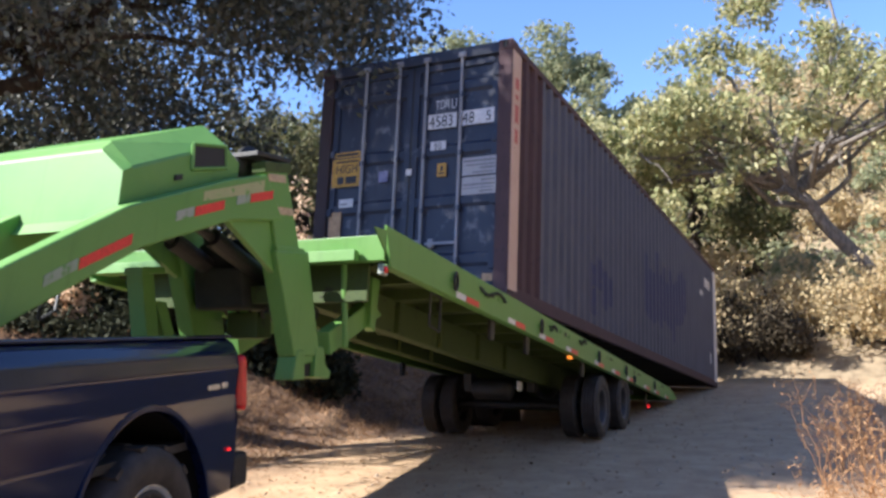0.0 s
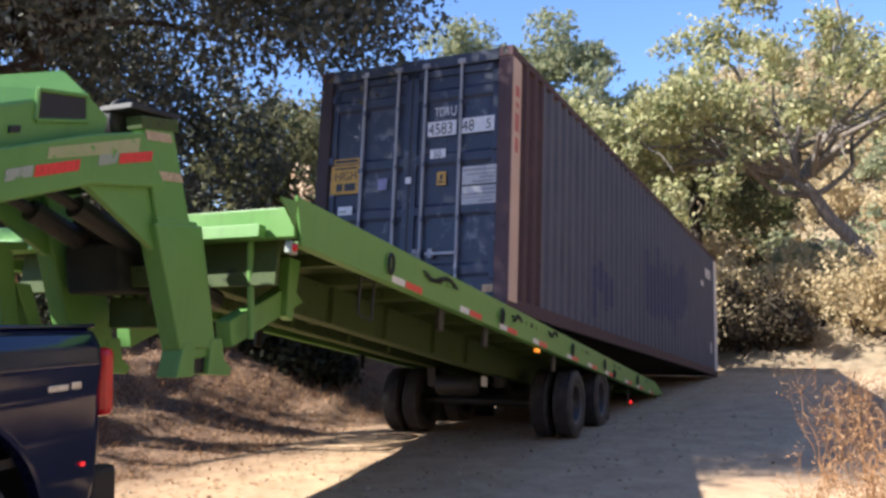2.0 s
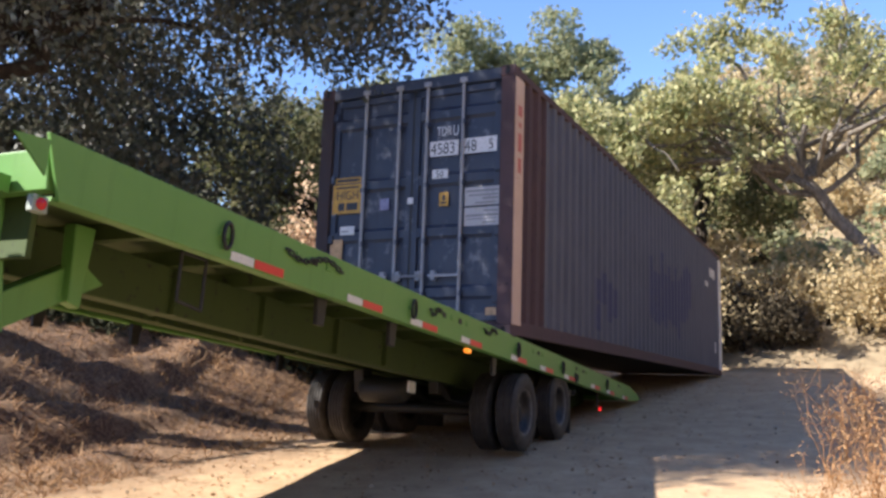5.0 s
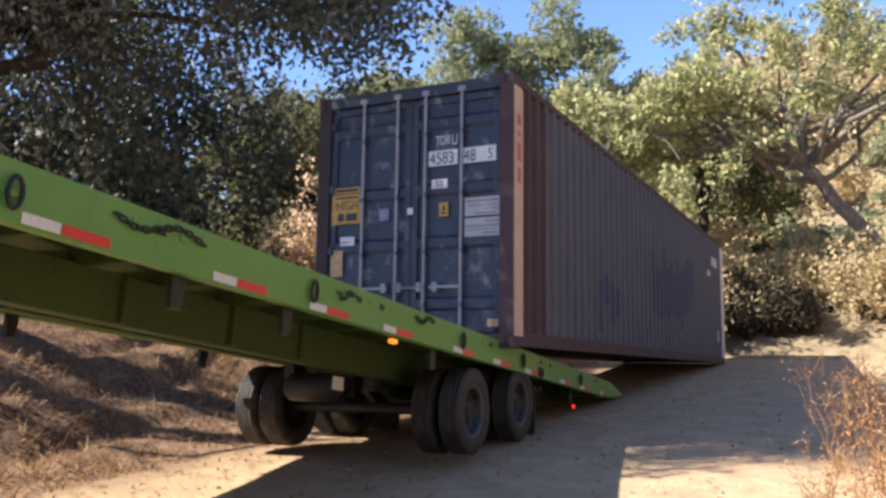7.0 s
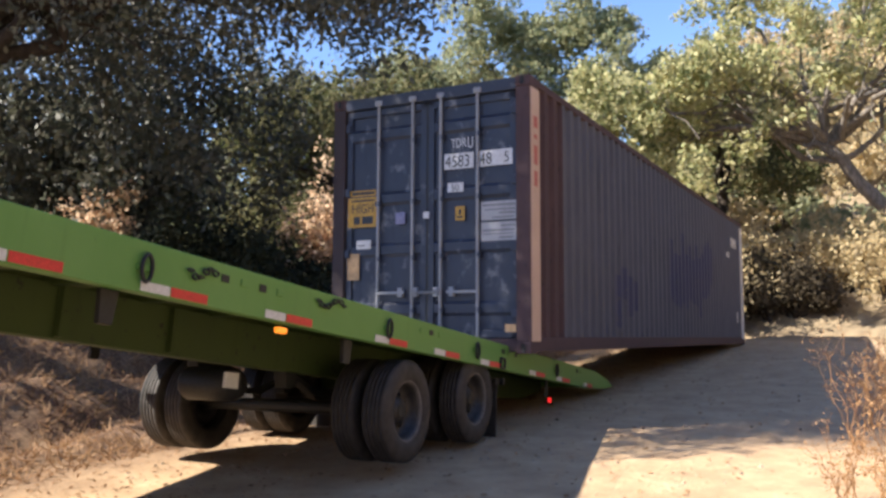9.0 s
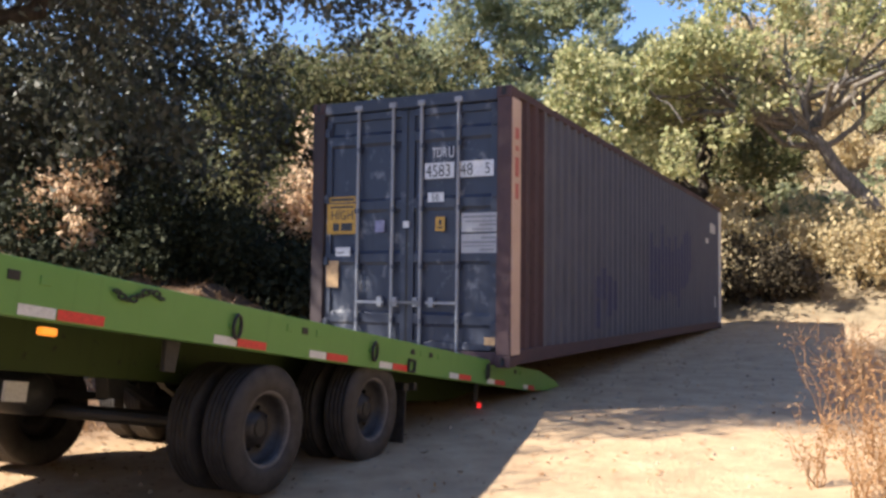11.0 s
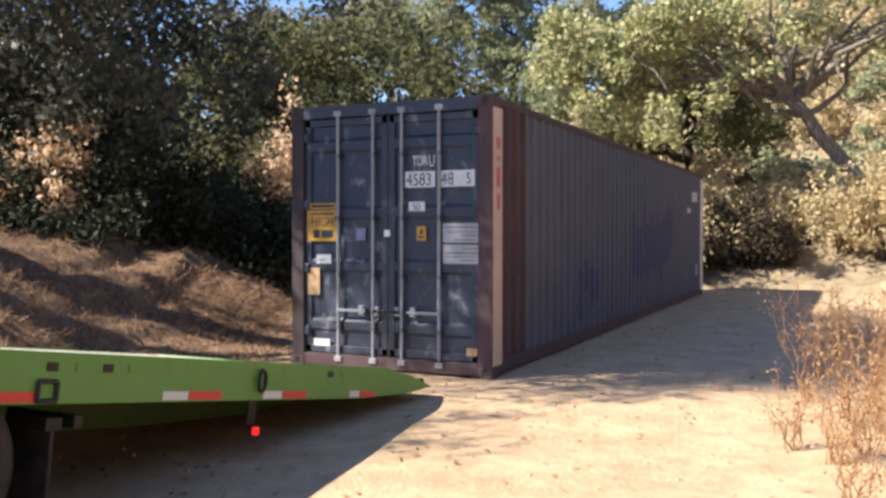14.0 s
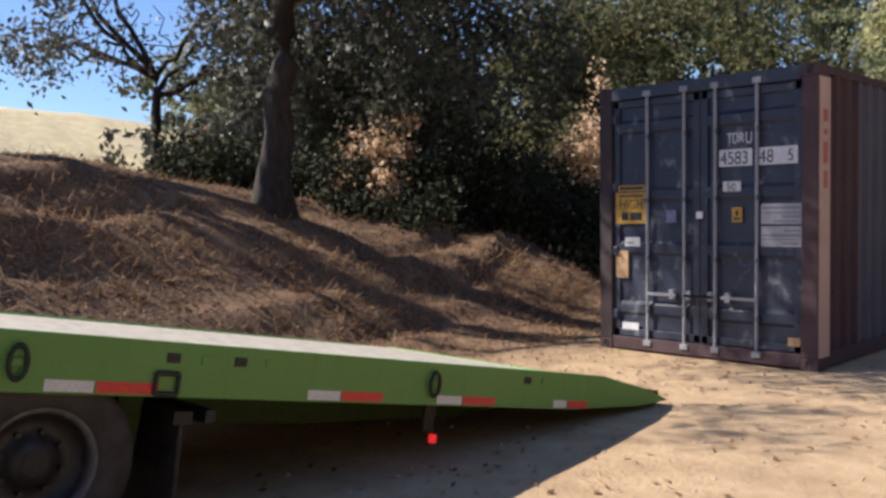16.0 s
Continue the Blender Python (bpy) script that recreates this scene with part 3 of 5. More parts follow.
def gooseneck_trailer():
    """Local space: origin at the rear end of the near rail, -y is ahead, x from -2.4 to 0 across (times K)."""
    tr = empty("gooseneck_trailer", pose(0, 0, 0), "lime green steel gooseneck tilt trailer with tandem wheels", "trailer")

    def side(points, x0, x1, bevel=0.008):
        return slab(bmesh.new(), [(-u * K, v * K) for u, v in points], x0 * K, x1 * K, bevel)

    W = 2.36
    FAR = -1.14  # middle of the far neck pillar
    E = 0.1  # unseen overhang past the far wheels, added to widen the cast shadow
    for x0, x1, o in ((-0.02, 0.0, 1), (-W - E, -W - E + 0.02, -1)):
        inner = (x0 - 0.05, x0) if o > 0 else (x1, x1 + 0.05)
        h = 0.0 if o > 0 else -0.037
        rail = part("side_rail", side([(11.47, 0.15 + h), (11.38, -0.1), (1.1, -0.1), (0.3, -0.06), (-0.05, -0.01), (0.25, 0.06 + h), (0.75, 0.125 + h)], x0, x1, 0.005), LIME, tr, "lime green channel side rail")
        for v0, v1 in ((0.105 + h, 0.125 + h), (-0.1, -0.082)):
            part("rail_flange", side([(11.4, v1), (11.4, v0), (0.95, v0), (0.95, v1)], *inner, 0), LIME, rail)
        face = 0.0 if o > 0 else -W - E
        def on_face(d0, d1):
            return (face + d0, face + d1) if o > 0 else (face - d1, face - d0)
        for u in (9.92, 8.76, 7.86, 6.92, 5.7, 4.79, 3.89, 2.68, 1.84, 0.97):
            ln = 0.2 if u > 1 else 0.14
            part("reflector_tape", side([(u + ln, -0.044), (u + ln, -0.09), (u - 0.06, -0.09), (u - 0.06, -0.044)], *on_face(0.0015, 0.004), 0), RED, rail, "red reflective tape")
            part("reflector_tape", side([(u + 2 * ln, -0.044), (u + 2 * ln, -0.09), (u + ln + 0.01, -0.09), (u + ln + 0.01, -0.044)], *on_face(0.0015, 0.004), 0), WHITE, rail, "white reflective tape")
        for u in (10.38, 8.25, 5.94, 4.4, 2.28):
            bm = bmesh.new()
            rx = (face + 0.022 if o > 0 else face - 0.022) * K
            pts = [(rx, -u * K + 0.036 * math.cos(a), 0.015 * K + 0.07 * math.sin(a)) for a in np.linspace(0, 2 * math.pi, 15)]
            ring_tube(bm, pts[:-1], 0.012)
            ring = part("tie_ring", bm, DARKSTEEL, rail, "dark steel tie-down ring")
            part("ring_plate", side([(u + 0.05, 0.03), (u + 0.05, 0.0), (u - 0.05, 0.0), (u - 0.05, 0.03)], *on_face(0, 0.012), 0.003), LIME, ring)
        for u in (3.8,):
            part("strap_winch", bmesh_frame((face + 0.012 if o > 0 else face - 0.012) * K, [(u + 0.05, 0.0), (u + 0.05, -0.085), (u - 0.05, -0.085), (u - 0.05, 0.0)], 0.012), DARKSTEEL, rail, "dark square strap bracket")
        for u, n in ((9.4, 3), (7.2, 4), (5.1, 3), (3.3, 4), (1.35, 2)):
            for i in range(n):
                uu = u + i * 0.16
                part("stake_pocket", side([(uu + 0.03, 0.085), (uu + 0.03, 0.045), (uu - 0.03, 0.045), (uu - 0.03, 0.085)], *on_face(-0.001, 0.006), 0.002), DARKSTEEL if i % 2 else LIME, rail)
        for ua, ub, va in ((9.85, 9.25, 0.07), (6.82, 6.5, 0.08), (7.95, 7.75, 0.06)):
            bm = bmesh.new()
            k = round((ua - ub) / 0.036)
            for i in range(k):
                cu, cv, flat = ua - 0.036 * i, va - 0.03 * math.sin(2.2 * i / k * math.pi), i % 2
                rx = (face + 0.014 if o > 0 else face - 0.014) * K
                ring_tube(bm, [(rx, -cu * K + 0.027 * math.cos(a), cv * K + (0.015 if flat else 0.007) * math.sin(a)) for a in np.linspace(0, 2 * math.pi, 9)[:-1]], 0.007, 5)
            part("chain", bm, DARKSTEEL, rail, "dark steel chain lying along the rail")
        for u in (9.3, 8.35, 6.3):
            part("rail_bracket", side([(u + 0.06, -0.1), (u + 0.05, -0.26), (u - 0.03, -0.26), (u - 0.05, -0.1)], *((x0 - 0.09, x0 - 0.06) if o > 0 else (x1 + 0.06, x1 + 0.09)), 0.004), DARKSTEEL, rail)
        part("winch_bar", side([(7.0, 0.14 + h), (7.0, 0.125 + h), (6.3, 0.125 + h), (6.35, 0.14 + h)], *((x0 - 0.04, x0 + 0.01) if o > 0 else (x1 - 0.01, x1 + 0.04)), 0.002), LIME, rail)
        if o > 0:
            lamp = part("front_lamp", side([(11.5, -0.1), (11.5, -0.165), (11.43, -0.165), (11.43, -0.1)], -0.03, 0.006, 0.006), FADED, rail, "pale square plate with a round red reflector")
            part("reflector", lathe(bmesh.new(), [(0.001, 0.014), (0.022, 0.012), (0.026, 0.0)], 16), TAILRED, lamp, "", pose(0.006 * K, -11.465 * K, -0.132 * K))
            part("marker_lamp", side([(7.19, -0.125), (7.19, -0.16), (7.11, -0.16), (7.11, -0.125)], -0.03, 0.012, 0.01), ORANGE, rail, "lit amber side marker lamp")
        tx = -0.11 if o > 0 else -W + 0.11
        part("tail_lamp", side([(2.15, -0.27), (2.15, -0.32), (2.11, -0.32), (2.11, -0.27)], tx - 0.016, tx + 0.016, 0.008), REDLAMP, tr, "lit red lamp on a hanging bracket")
        part("lamp_bracket", side([(2.18, -0.09), (2.18, -0.26), (2.1, -0.26), (2.1, -0.09)], tx - 0.045, tx - 0.031, 0.002), DARKSTEEL, tr)
    # main beams under the deck, cross members and deck plate
    for xm, up_ in ((-0.75, 0.0), (-W + 0.75, 0.1)):
        part("main_beam", side([(11.35, -0.02), (11.35, -0.28 + up_), (6.8, -0.31 + up_), (2.6, -0.31 + up_), (1.4, -0.26 + up_), (0.75, -0.14), (0.75, -0.02), (0.9, -0.02), (0.9, -0.02)], xm - 0.06, xm + 0.06, 0.01), SHADEGREEN, tr, "green main beam, darkened for underside shade")
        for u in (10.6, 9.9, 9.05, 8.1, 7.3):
            part("beam_stiffener", side([(u + 0.02, -0.03), (u + 0.02, -0.29 + up_), (u - 0.02, -0.29 + up_), (u - 0.02, -0.03)], xm - 0.1, xm + 0.1, 0.003), SHADEGREEN, tr)
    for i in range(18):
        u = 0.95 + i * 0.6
        part("cross_member", side([(u + 0.03, 0.053), (u + 0.03, -0.03), (u - 0.03, -0.03), (u - 0.03, 0.053)], -W - E + 0.07, -0.07, 0), SHADEGREEN, tr)
    part("deck_plate", side([(11.36, 0.07), (11.36, 0.055), (0.57, 0.055), (0.57, 0.07)], -W - E + 0.07, -0.07, 0), SHADEGREEN, tr, "green steel deck, darkened for underside shade")
    part("deck_surface", side([(11.34, 0.082), (11.34, 0.074), (0.565, 0.074), (0.565, 0.082)], -W - E + 0.03, -0.03, 0), DUSTY, tr, "pale dusty deck surface")
    part("rear_beam", side([(0.55, 0.09), (0.6, -0.07), (0.15, -0.05), (0.0, 0.0), (0.3, 0.07)], -W - E + 0.02, -0.02, 0.006), LIME, tr)
    bm = bmesh.new()
    tube(bm, (-0.02 * K, -0.1 * K, 0.01), (-W * K + 0.02, -0.1 * K, 0.01), 0.05, n=14)
    part("tail_roller", bm, DARKSTEEL, tr)
    part("headboard", side([(11.44, 0.1), (11.42, -0.06), (11.36, -0.06), (11.36, 0.1)], -W + 0.03, -0.03, 0.006), LIME, tr)
    part("headboard_lip", side([(11.5, 0.0), (11.5, -0.07), (11.44, -0.07), (11.44, 0.0)], -W + 0.03, -0.2, 0.004), LIME, tr)
    part("corner_gusset", side([(11.62, 0.1), (11.46, 0.12), (11.46, -0.02)], -0.012, 0.0, 0), LIME, tr)
    # tandem axles
    for u, v in ((5.47, -0.535), (4.24, -0.385)):
        bm = bmesh.new()
        tube(bm, (-0.1 * K, -u * K, v * K), (-(W - 0.1) * K, -u * K, v * K), 0.055, n=12)
        part("axle", bm, DARKSTEEL, tr)
        for xm in (-0.78, -W + 0.78):
            part("spring", side([(u + 0.5, -0.3), (u + 0.2, -0.4), (u - 0.2, -0.4), (u - 0.5, -0.3), (u - 0.45, -0.34), (u - 0.2, -0.45), (u + 0.2, -0.45), (u + 0.45, -0.34)], xm - 0.035, xm + 0.035, 0), DARKSTEEL, tr)
    for xm in (-0.78, -W + 0.78):
        for u in (6.0, 4.92, 3.84):
            part("spring_hanger", side([(u + 0.1, -0.2), (u + 0.05, -0.42), (u - 0.05, -0.42), (u - 0.1, -0.2)], xm - 0.05, xm + 0.05, 0.004), DARKSTEEL, tr)
    for xa, xb in ((-0.66, -0.1), (-W + 0.1, -W + 0.66)):
        flap = part("mud_flap", side([(3.66, -0.2), (3.64, -0.72), (3.62, -0.72), (3.64, -0.2)], xa, xb, 0.002), RUBBER, tr, "hanging black rubber mud flap")
        part("flap_clamp", side([(3.69, -0.17), (3.69, -0.23), (3.6, -0.23), (3.6, -0.17)], xa, xb, 0.003), DARKSTEEL, flap)
    # added beam that hides the sunlit ground behind the wheels
    part("suspension_crossbeam", side([(3.86, -0.1), (3.84, -0.5), (3.76, -0.5), (3.74, -0.1)], -W + 0.3, -0.3, 0.004), SHADEGREEN, tr)
    part("rear_flap_bar", side([(3.55, -0.16), (3.55, -0.22), (3.5, -0.22), (3.5, -0.16)], -W + 0.05, -0.08, 0.003), DARKSTEEL, tr)
    part("air_tank", lathe(bmesh.new(), [(0.001, -1.4 * K), (0.1, -1.38 * K), (0.13, -1.34 * K), (0.13, -0.95 * K), (0.1, -0.91 * K), (0.001, -0.9 * K)], 20), DARKSTEEL, tr, "", pose(0, -6.35 * K, -0.42 * K))
    part("document_tube", side([(6.75, -0.36), (6.75, -0.46), (6.62, -0.46), (6.62, -0.36)], -0.72, -0.7, 0), WHITE, tr, "small white plate under the frame")
    part("hanging_frame", bmesh_frame(-0.1 * K, [(10.55, -0.1), (10.55, -0.33), (10.37, -0.35), (10.37, -0.1)]), DARKSTEEL, tr, "thin grey hanging bracket")

    # neck: pillars, arms, housing, struts and coupler
    for xm, o in ((-BEAM, 1), (FAR, -1)):
        t = 0.045
        pillar = part("neck_pillar", side([(12.2, 0.31), (12.0, 0.37), (11.77, -0.12), (11.5, -0.7), (11.73, -0.75), (11.98, -0.25)], xm - t, xm + t, 0.012), LIME, tr, "lime green neck pillar")
        part("pillar_cap", side([(12.23, 0.35), (11.98, 0.42), (11.96, 0.36), (12.21, 0.29)], xm - t - 0.004, xm + t + 0.004, 0.006), SHADEGREEN, pillar)
        part("pillar_band", side([(12.05, -0.1), (11.76, -0.05), (11.74, -0.1), (12.03, -0.15)], xm - t - 0.01, xm + t + 0.01, 0.006), LIME, pillar)
        part("pillar_tape", side([(12.1, 0.12), (11.91, 0.16), (11.89, 0.12), (12.08, 0.08)], xm + o * (t + 0.001) - 0.002, xm + o * (t + 0.001) + 0.002, 0), plain("faded pink tape", (0.42, 0.33, 0.22), 0.6), pillar)
        part("pillar_tape", side([(12.19, 0.29), (12.02, 0.33), (12.0, 0.29), (12.17, 0.25)], xm + o * (t + 0.001) - 0.002, xm + o * (t + 0.001) + 0.002, 0), bpy.data.materials["faded pink tape"], pillar)
        part("pillar_sleeve", side([(12.06, -0.13), (11.72, -0.06), (11.5, -0.66), (11.78, -0.7)], xm - t - 0.014, xm + t + 0.014, 0.01), LIME, pillar, "lime green lower sleeve of the neck pillar")
        foot = part("jack_foot", side([(11.76, -0.66), (11.68, -0.65), (11.66, -0.82), (11.79, -0.84)], xm - t - 0.02, xm + t + 0.02, 0.008), LIME, tr, "green landing jack foot")
        part("foot_toe", side([(11.56, -0.62), (11.47, -0.6), (11.43, -0.71), (11.36, -0.75), (11.38, -0.79), (11.55, -0.8)], xm - t - 0.02, xm + t + 0.02, 0.008), LIME, foot)
        # dark plate fills the gap and stands for its shade
        part("foot_web", side([(11.68, -0.6), (11.55, -0.58), (11.54, -0.79), (11.67, -0.81)], xm - 0.03, xm + 0.03, 0.004), DARKSTEEL, foot, "dark plate standing for the shaded gap between the foot plates")
        bm = bmesh.new()
        tube(bm, ((xm + o * 0.1) * K, -11.36 * K, -0.05 * K), ((xm + o * 0.1) * K, -11.27 * K, -0.58 * K), 0.022, n=10)
        part("jack_rod", bm, LIME, tr)
        part("strut", side([(11.4, -0.5), (10.85, -0.2), (10.7, -0.28), (11.36, -0.64)], xm - 0.05, xm + 0.05, 0.008), LIME, tr, "lime green diagonal strut")
        part("strut_post", side([(10.95, -0.05), (10.93, -0.4), (10.86, -0.42), (10.83, -0.05)], xm + 0.02, xm + 0.09, 0.008), LIME, tr)
        arm = part("neck_arm", side([(12.2, 0.28), (12.5, 0.16), (13.21, -0.19), (13.8, -0.6), (14.5, -1.12), (14.62, -1.3), (14.4, -1.36), (13.75, -0.82), (13.09, -0.36), (12.46, -0.06), (12.0, 0.06)], xm - 0.05, xm + 0.05, 0.012), LIME, tr, "lime green gooseneck arm")
        part("arm_gusset", side([(12.5, -0.05), (12.0, -0.25), (11.95, 0.05), (12.1, 0.1)], xm - 0.02, xm + 0.02, 0.004), LIME, arm)
        fx = (xm + o * 0.051 - 0.002, xm + o * 0.051 + 0.002)
        for (u0, v0), (u1, v1) in (((12.33, 0.1), (12.13, 0.18)), ((12.77, -0.1), (12.55, 0.0)), ((13.45, -0.52), (13.17, -0.34))):
            part("reflector_tape", side([(u0, v0 + 0.025), (u0, v0 - 0.025), (u1, v1 - 0.025), (u1, v1 + 0.025)], *fx, 0), RED, arm, "red reflective tape")
            du, dv = u0 - u1, v0 - v1
            part("reflector_tape", side([(u0 + 0.6 * du, v0 + 0.6 * dv + 0.025), (u0 + 0.6 * du, v0 + 0.6 * dv - 0.025), (u0 + 0.01, v0 - 0.025), (u0 + 0.01, v0 + 0.025)], *fx, 0), FADED, arm, "worn white reflective tape")
        part("company_decal", side([(12.72, 0.02), (12.72, -0.03), (12.22, 0.17), (12.22, 0.24)], *fx, 0), painted("faded beige decal", (0.36, 0.36, 0.2), (0.26, 0.36, 0.14), (0.12, 0.3, 0.06), 0.6, 0.58), arm, "faded beige lettering band")
    x0, x1 = FAR + 0.06, -BEAM - 0.06
    hood = part("pump_housing", housing(-1.9, x1 + 0.03), LIME, tr, "lime green sheet-steel pump housing")
    part("housing_window", side([(12.74, 0.27), (12.5, 0.34), (12.48, 0.24), (12.73, 0.15)], x1 + 0.012, x1 + 0.034, 0), BLACK, hood, "dark square opening in the housing")
    part("window_rim", bmesh_frame((x1 + 0.034) * K, [(12.75, 0.275), (12.49, 0.35), (12.47, 0.235), (12.74, 0.14)], 0.012), LIME, hood)
    part("housing_latch", side([(12.86, 0.07), (12.81, 0.09), (12.81, 0.06), (12.86, 0.04)], x1 + 0.028, x1 + 0.043, 0.002), BLACK, hood)
    part("neck_crossbeam", side([(12.1, 0.2), (11.92, 0.26), (11.88, 0.12), (12.05, 0.05)], x0, x1, 0.008), SHADEGREEN, tr)
    part("lower_crossbeam", side([(11.9, -0.3), (11.78, -0.27), (11.75, -0.37), (11.87, -0.4)], x0, x1, 0.008), SHADEGREEN, tr)
    # hydraulic pack, its hoses and the far landing leg between the pillars
    pack = part("hydraulic_pack", side([(12.0, -0.2), (11.72, -0.16), (11.66, -0.4), (11.94, -0.44)], -1.02, -0.66, 0.02), GREASE, tr, "dark greasy hydraulic power pack")
    part("motor", lathe(bmesh.new(), [(0.001, -0.2), (0.09, -0.19), (0.1, -0.16), (0.1, 0.14), (0.07, 0.2), (0.001, 0.21)], 18), GREASE, pack, "", pose(-0.84 * K, -11.9 * K, -0.1 * K))
    part("valve_block", side([(11.72, -0.42), (11.58, -0.4), (11.55, -0.56), (11.7, -0.58)], -0.95, -0.72, 0.01), SHADEGREEN, pack)
    for i in range(4):
        bm = bmesh.new()
        a, b = Vector(((-1.02 + 0.12 * i) * K, -11.85 * K, -0.2 * K)), Vector(((-1.05 + 0.1 * i) * K, (-11.2 - 0.1 * i) * K, -0.28 * K))
        pts = [a.lerp(b, k / 8) + Vector((0.02 * math.sin(k), 0, -0.22 * (k / 8) * (1 - k / 8) * 4)) for k in range(9)]
        bend_tube(bm, pts, [0.014] * 9, 7)
        part("hydraulic_hose", bm, BLACK, tr, "sagging black hydraulic hose")
    for (ua, va), (ub, vb), w in (((12.26, -0.28), (12.06, -0.95), 0.05), ((12.12, -0.42), (11.82, -0.95), 0.045)):
        part("landing_leg", side([(ua + w, va), (ua - w, va + 0.01), (ub - w, vb + 0.01), (ub + w, vb)], FAR - 0.1, FAR + 0.02, 0.008), LIME, tr, "sunlit pale green landing leg")
    part("leg_cap", side([(12.32, -0.25), (12.14, -0.21), (12.13, -0.25), (12.31, -0.29)], FAR - 0.11, FAR + 0.03, 0.004), LIME, tr)
    part("front_apron", side([(11.34, -0.05), (11.34, -0.3), (11.31, -0.3), (11.31, -0.05)], -W + 0.3, -0.18, 0.004), SHADEGREEN, tr, "olive green plate under the headboard")
    # unseen boards along the far edge, added only to widen the cast shadow
    part("outrigger_boards", side([(11.3, 0.05), (11.3, 0.0), (6.4, 0.0), (6.4, 0.05)], -W - E - 0.36, -W - E - 0.005, 0.004), SHADEGREEN, tr, "unseen boards added to widen the deck's shadow")
    for xx in (-0.66, FAR + 0.2):
        bm = bmesh.new()
        tube(bm, (xx * K, -11.2 * K, -0.35 * K), (xx * K, -12.3 * K, -0.1 * K), 0.06, n=14)
        tube(bm, (xx * K, -12.2 * K, -0.12 * K), (xx * K, -12.9 * K, 0.02 * K), 0.03, n=12)
        part("tilt_cylinder", bm, DARKSTEEL, tr, "dark hydraulic tilt cylinder")
    part("winch", lathe(bmesh.new(), [(0.001, -0.28), (0.13, -0.27), (0.13, -0.24), (0.08, -0.23), (0.08, 0.23), (0.13, 0.24), (0.13, 0.27), (0.001, 0.28)], 20), DARKSTEEL, tr, "dark cable winch drum on the neck", pose(-0.8 * K, -12.15 * K, 0.36 * K))
    part("winch_frame", side([(12.28, 0.4), (11.95, 0.46), (11.95, 0.43), (12.28, 0.37)], -0.62, -0.42, 0.006), DARKSTEEL, tr)
    bm = bmesh.new()
    tube(bm, (-0.8 * K, -14.45 * K, -1.1 * K), (-0.8 * K, -14.3 * K, -1.55 * K), 0.07, n=14)
    box(bm, -1.14 * K, -0.45 * K, -14.55 * K, -14.3 * K, -1.3 * K, -1.12 * K, 0.01)
    part("coupler", bm, LIME, tr, "gooseneck coupler in the truck bed")
    for k, s in ((0.0, -0.6), (0.08, -0.75)):
        cu = bmesh.new()
        pts = [Vector((s * K, (-13.35 - k) * K, (-0.62 - 0.1 * i + 0.02 * i * i) * K)) + Vector((0.03 * math.sin(2 * i), -0.03 * i, 0)) for i in range(6)]
        for a, b in zip(pts, pts[1:]):
            tube(cu, a, b, 0.009, n=6)
        part("hose", cu, WHITE if k else BLACK, tr, "thin brake cable hanging into the bed")
    wheels = []
    for u, v in ((5.47, -0.535), (4.24, -0.385)):
        for x, o in ((-0.14, 1), (-0.4, 1), (-W + 0.4, -1), (-W + 0.14, -1)):
            wheels.append(trailer_wheel(tr, u, v, x, o))
    return tr, wheels


def housing(x0, x1):
    """A sheet-metal box over the neck: upright front, sides leaning in at the top."""
    bm = bmesh.new()
    rows = []
    for u, low, mid, top, lean in ((12.36, 0.2, 0.3, 0.38, 0.16), (12.5, 0.12, 0.36, 0.49, 0.16), (13.14, -0.2, 0.02, 0.17, 0.16), (13.2, -0.24, -0.02, 0.1, 0.15)):
        section = [(x1, low), (x1, mid), (x1 - lean, top), (x0 + lean, top), (x0, mid), (x0, low)]
        rows.append([bm.verts.new((x * K, -u * K, v * K)) for x, v in section])
    for a, b in zip(rows, rows[1:]):
        for i in range(6):
            bm.faces.new((a[i], a[(i + 1) % 6], b[(i + 1) % 6], b[i]))
    bm.faces.new(rows[0])
    low = [bm.verts.new((x * K, -13.24 * K, v * K)) for x, v in ((x1, -0.3), (x0, -0.3))]
    last = rows[-1]
    bm.faces.new((last[0], last[1], last[2], last[3], last[4], last[5]))
    bm.faces.new((last[0], last[5], low[1], low[0]))
    bmesh.ops.recalc_face_normals(bm, faces=bm.faces[:])
    bmesh.ops.bevel(bm, geom=[e for e in bm.edges if e.calc_length() > 0.3 and len(e.link_faces) == 2], offset=0.012, segments=2, affect="EDGES", profile=0.5)
    return bm


def ring_tube(bm, pts, r, n=6):
    """A closed round bar through the points, in a plane of constant x."""
    mid = sum((Vector(p) for p in pts), Vector()) / len(pts)
    rings = []
    for p in pts:
        o = (Vector(p) - mid).normalized()
        rings.append([bm.verts.new(Vector(p) + r * (math.cos(2 * math.pi * k / n) * o + math.sin(2 * math.pi * k / n) * Vector((1, 0, 0)))) for k in range(n)])
    for a, b in zip(rings, rings[1:] + rings[:1]):
        for k in range(n):
            bm.faces.new((a[k], a[(k + 1) % n], b[(k + 1) % n], b[k])).smooth = True
    bmesh.ops.recalc_face_normals(bm, faces=bm.faces[:])


def bmesh_frame(x, corners, r=0.01):
    bm = bmesh.new()
    pts = [(x, -u * K, v * K) for u, v in corners]
    for a, b in zip(pts, pts[1:] + pts[:1]):
        tube(bm, a, b, r, n=6)
    return bm


trailer, trailer_wheels = gooseneck_trailer()
# ---- pickup truck ----


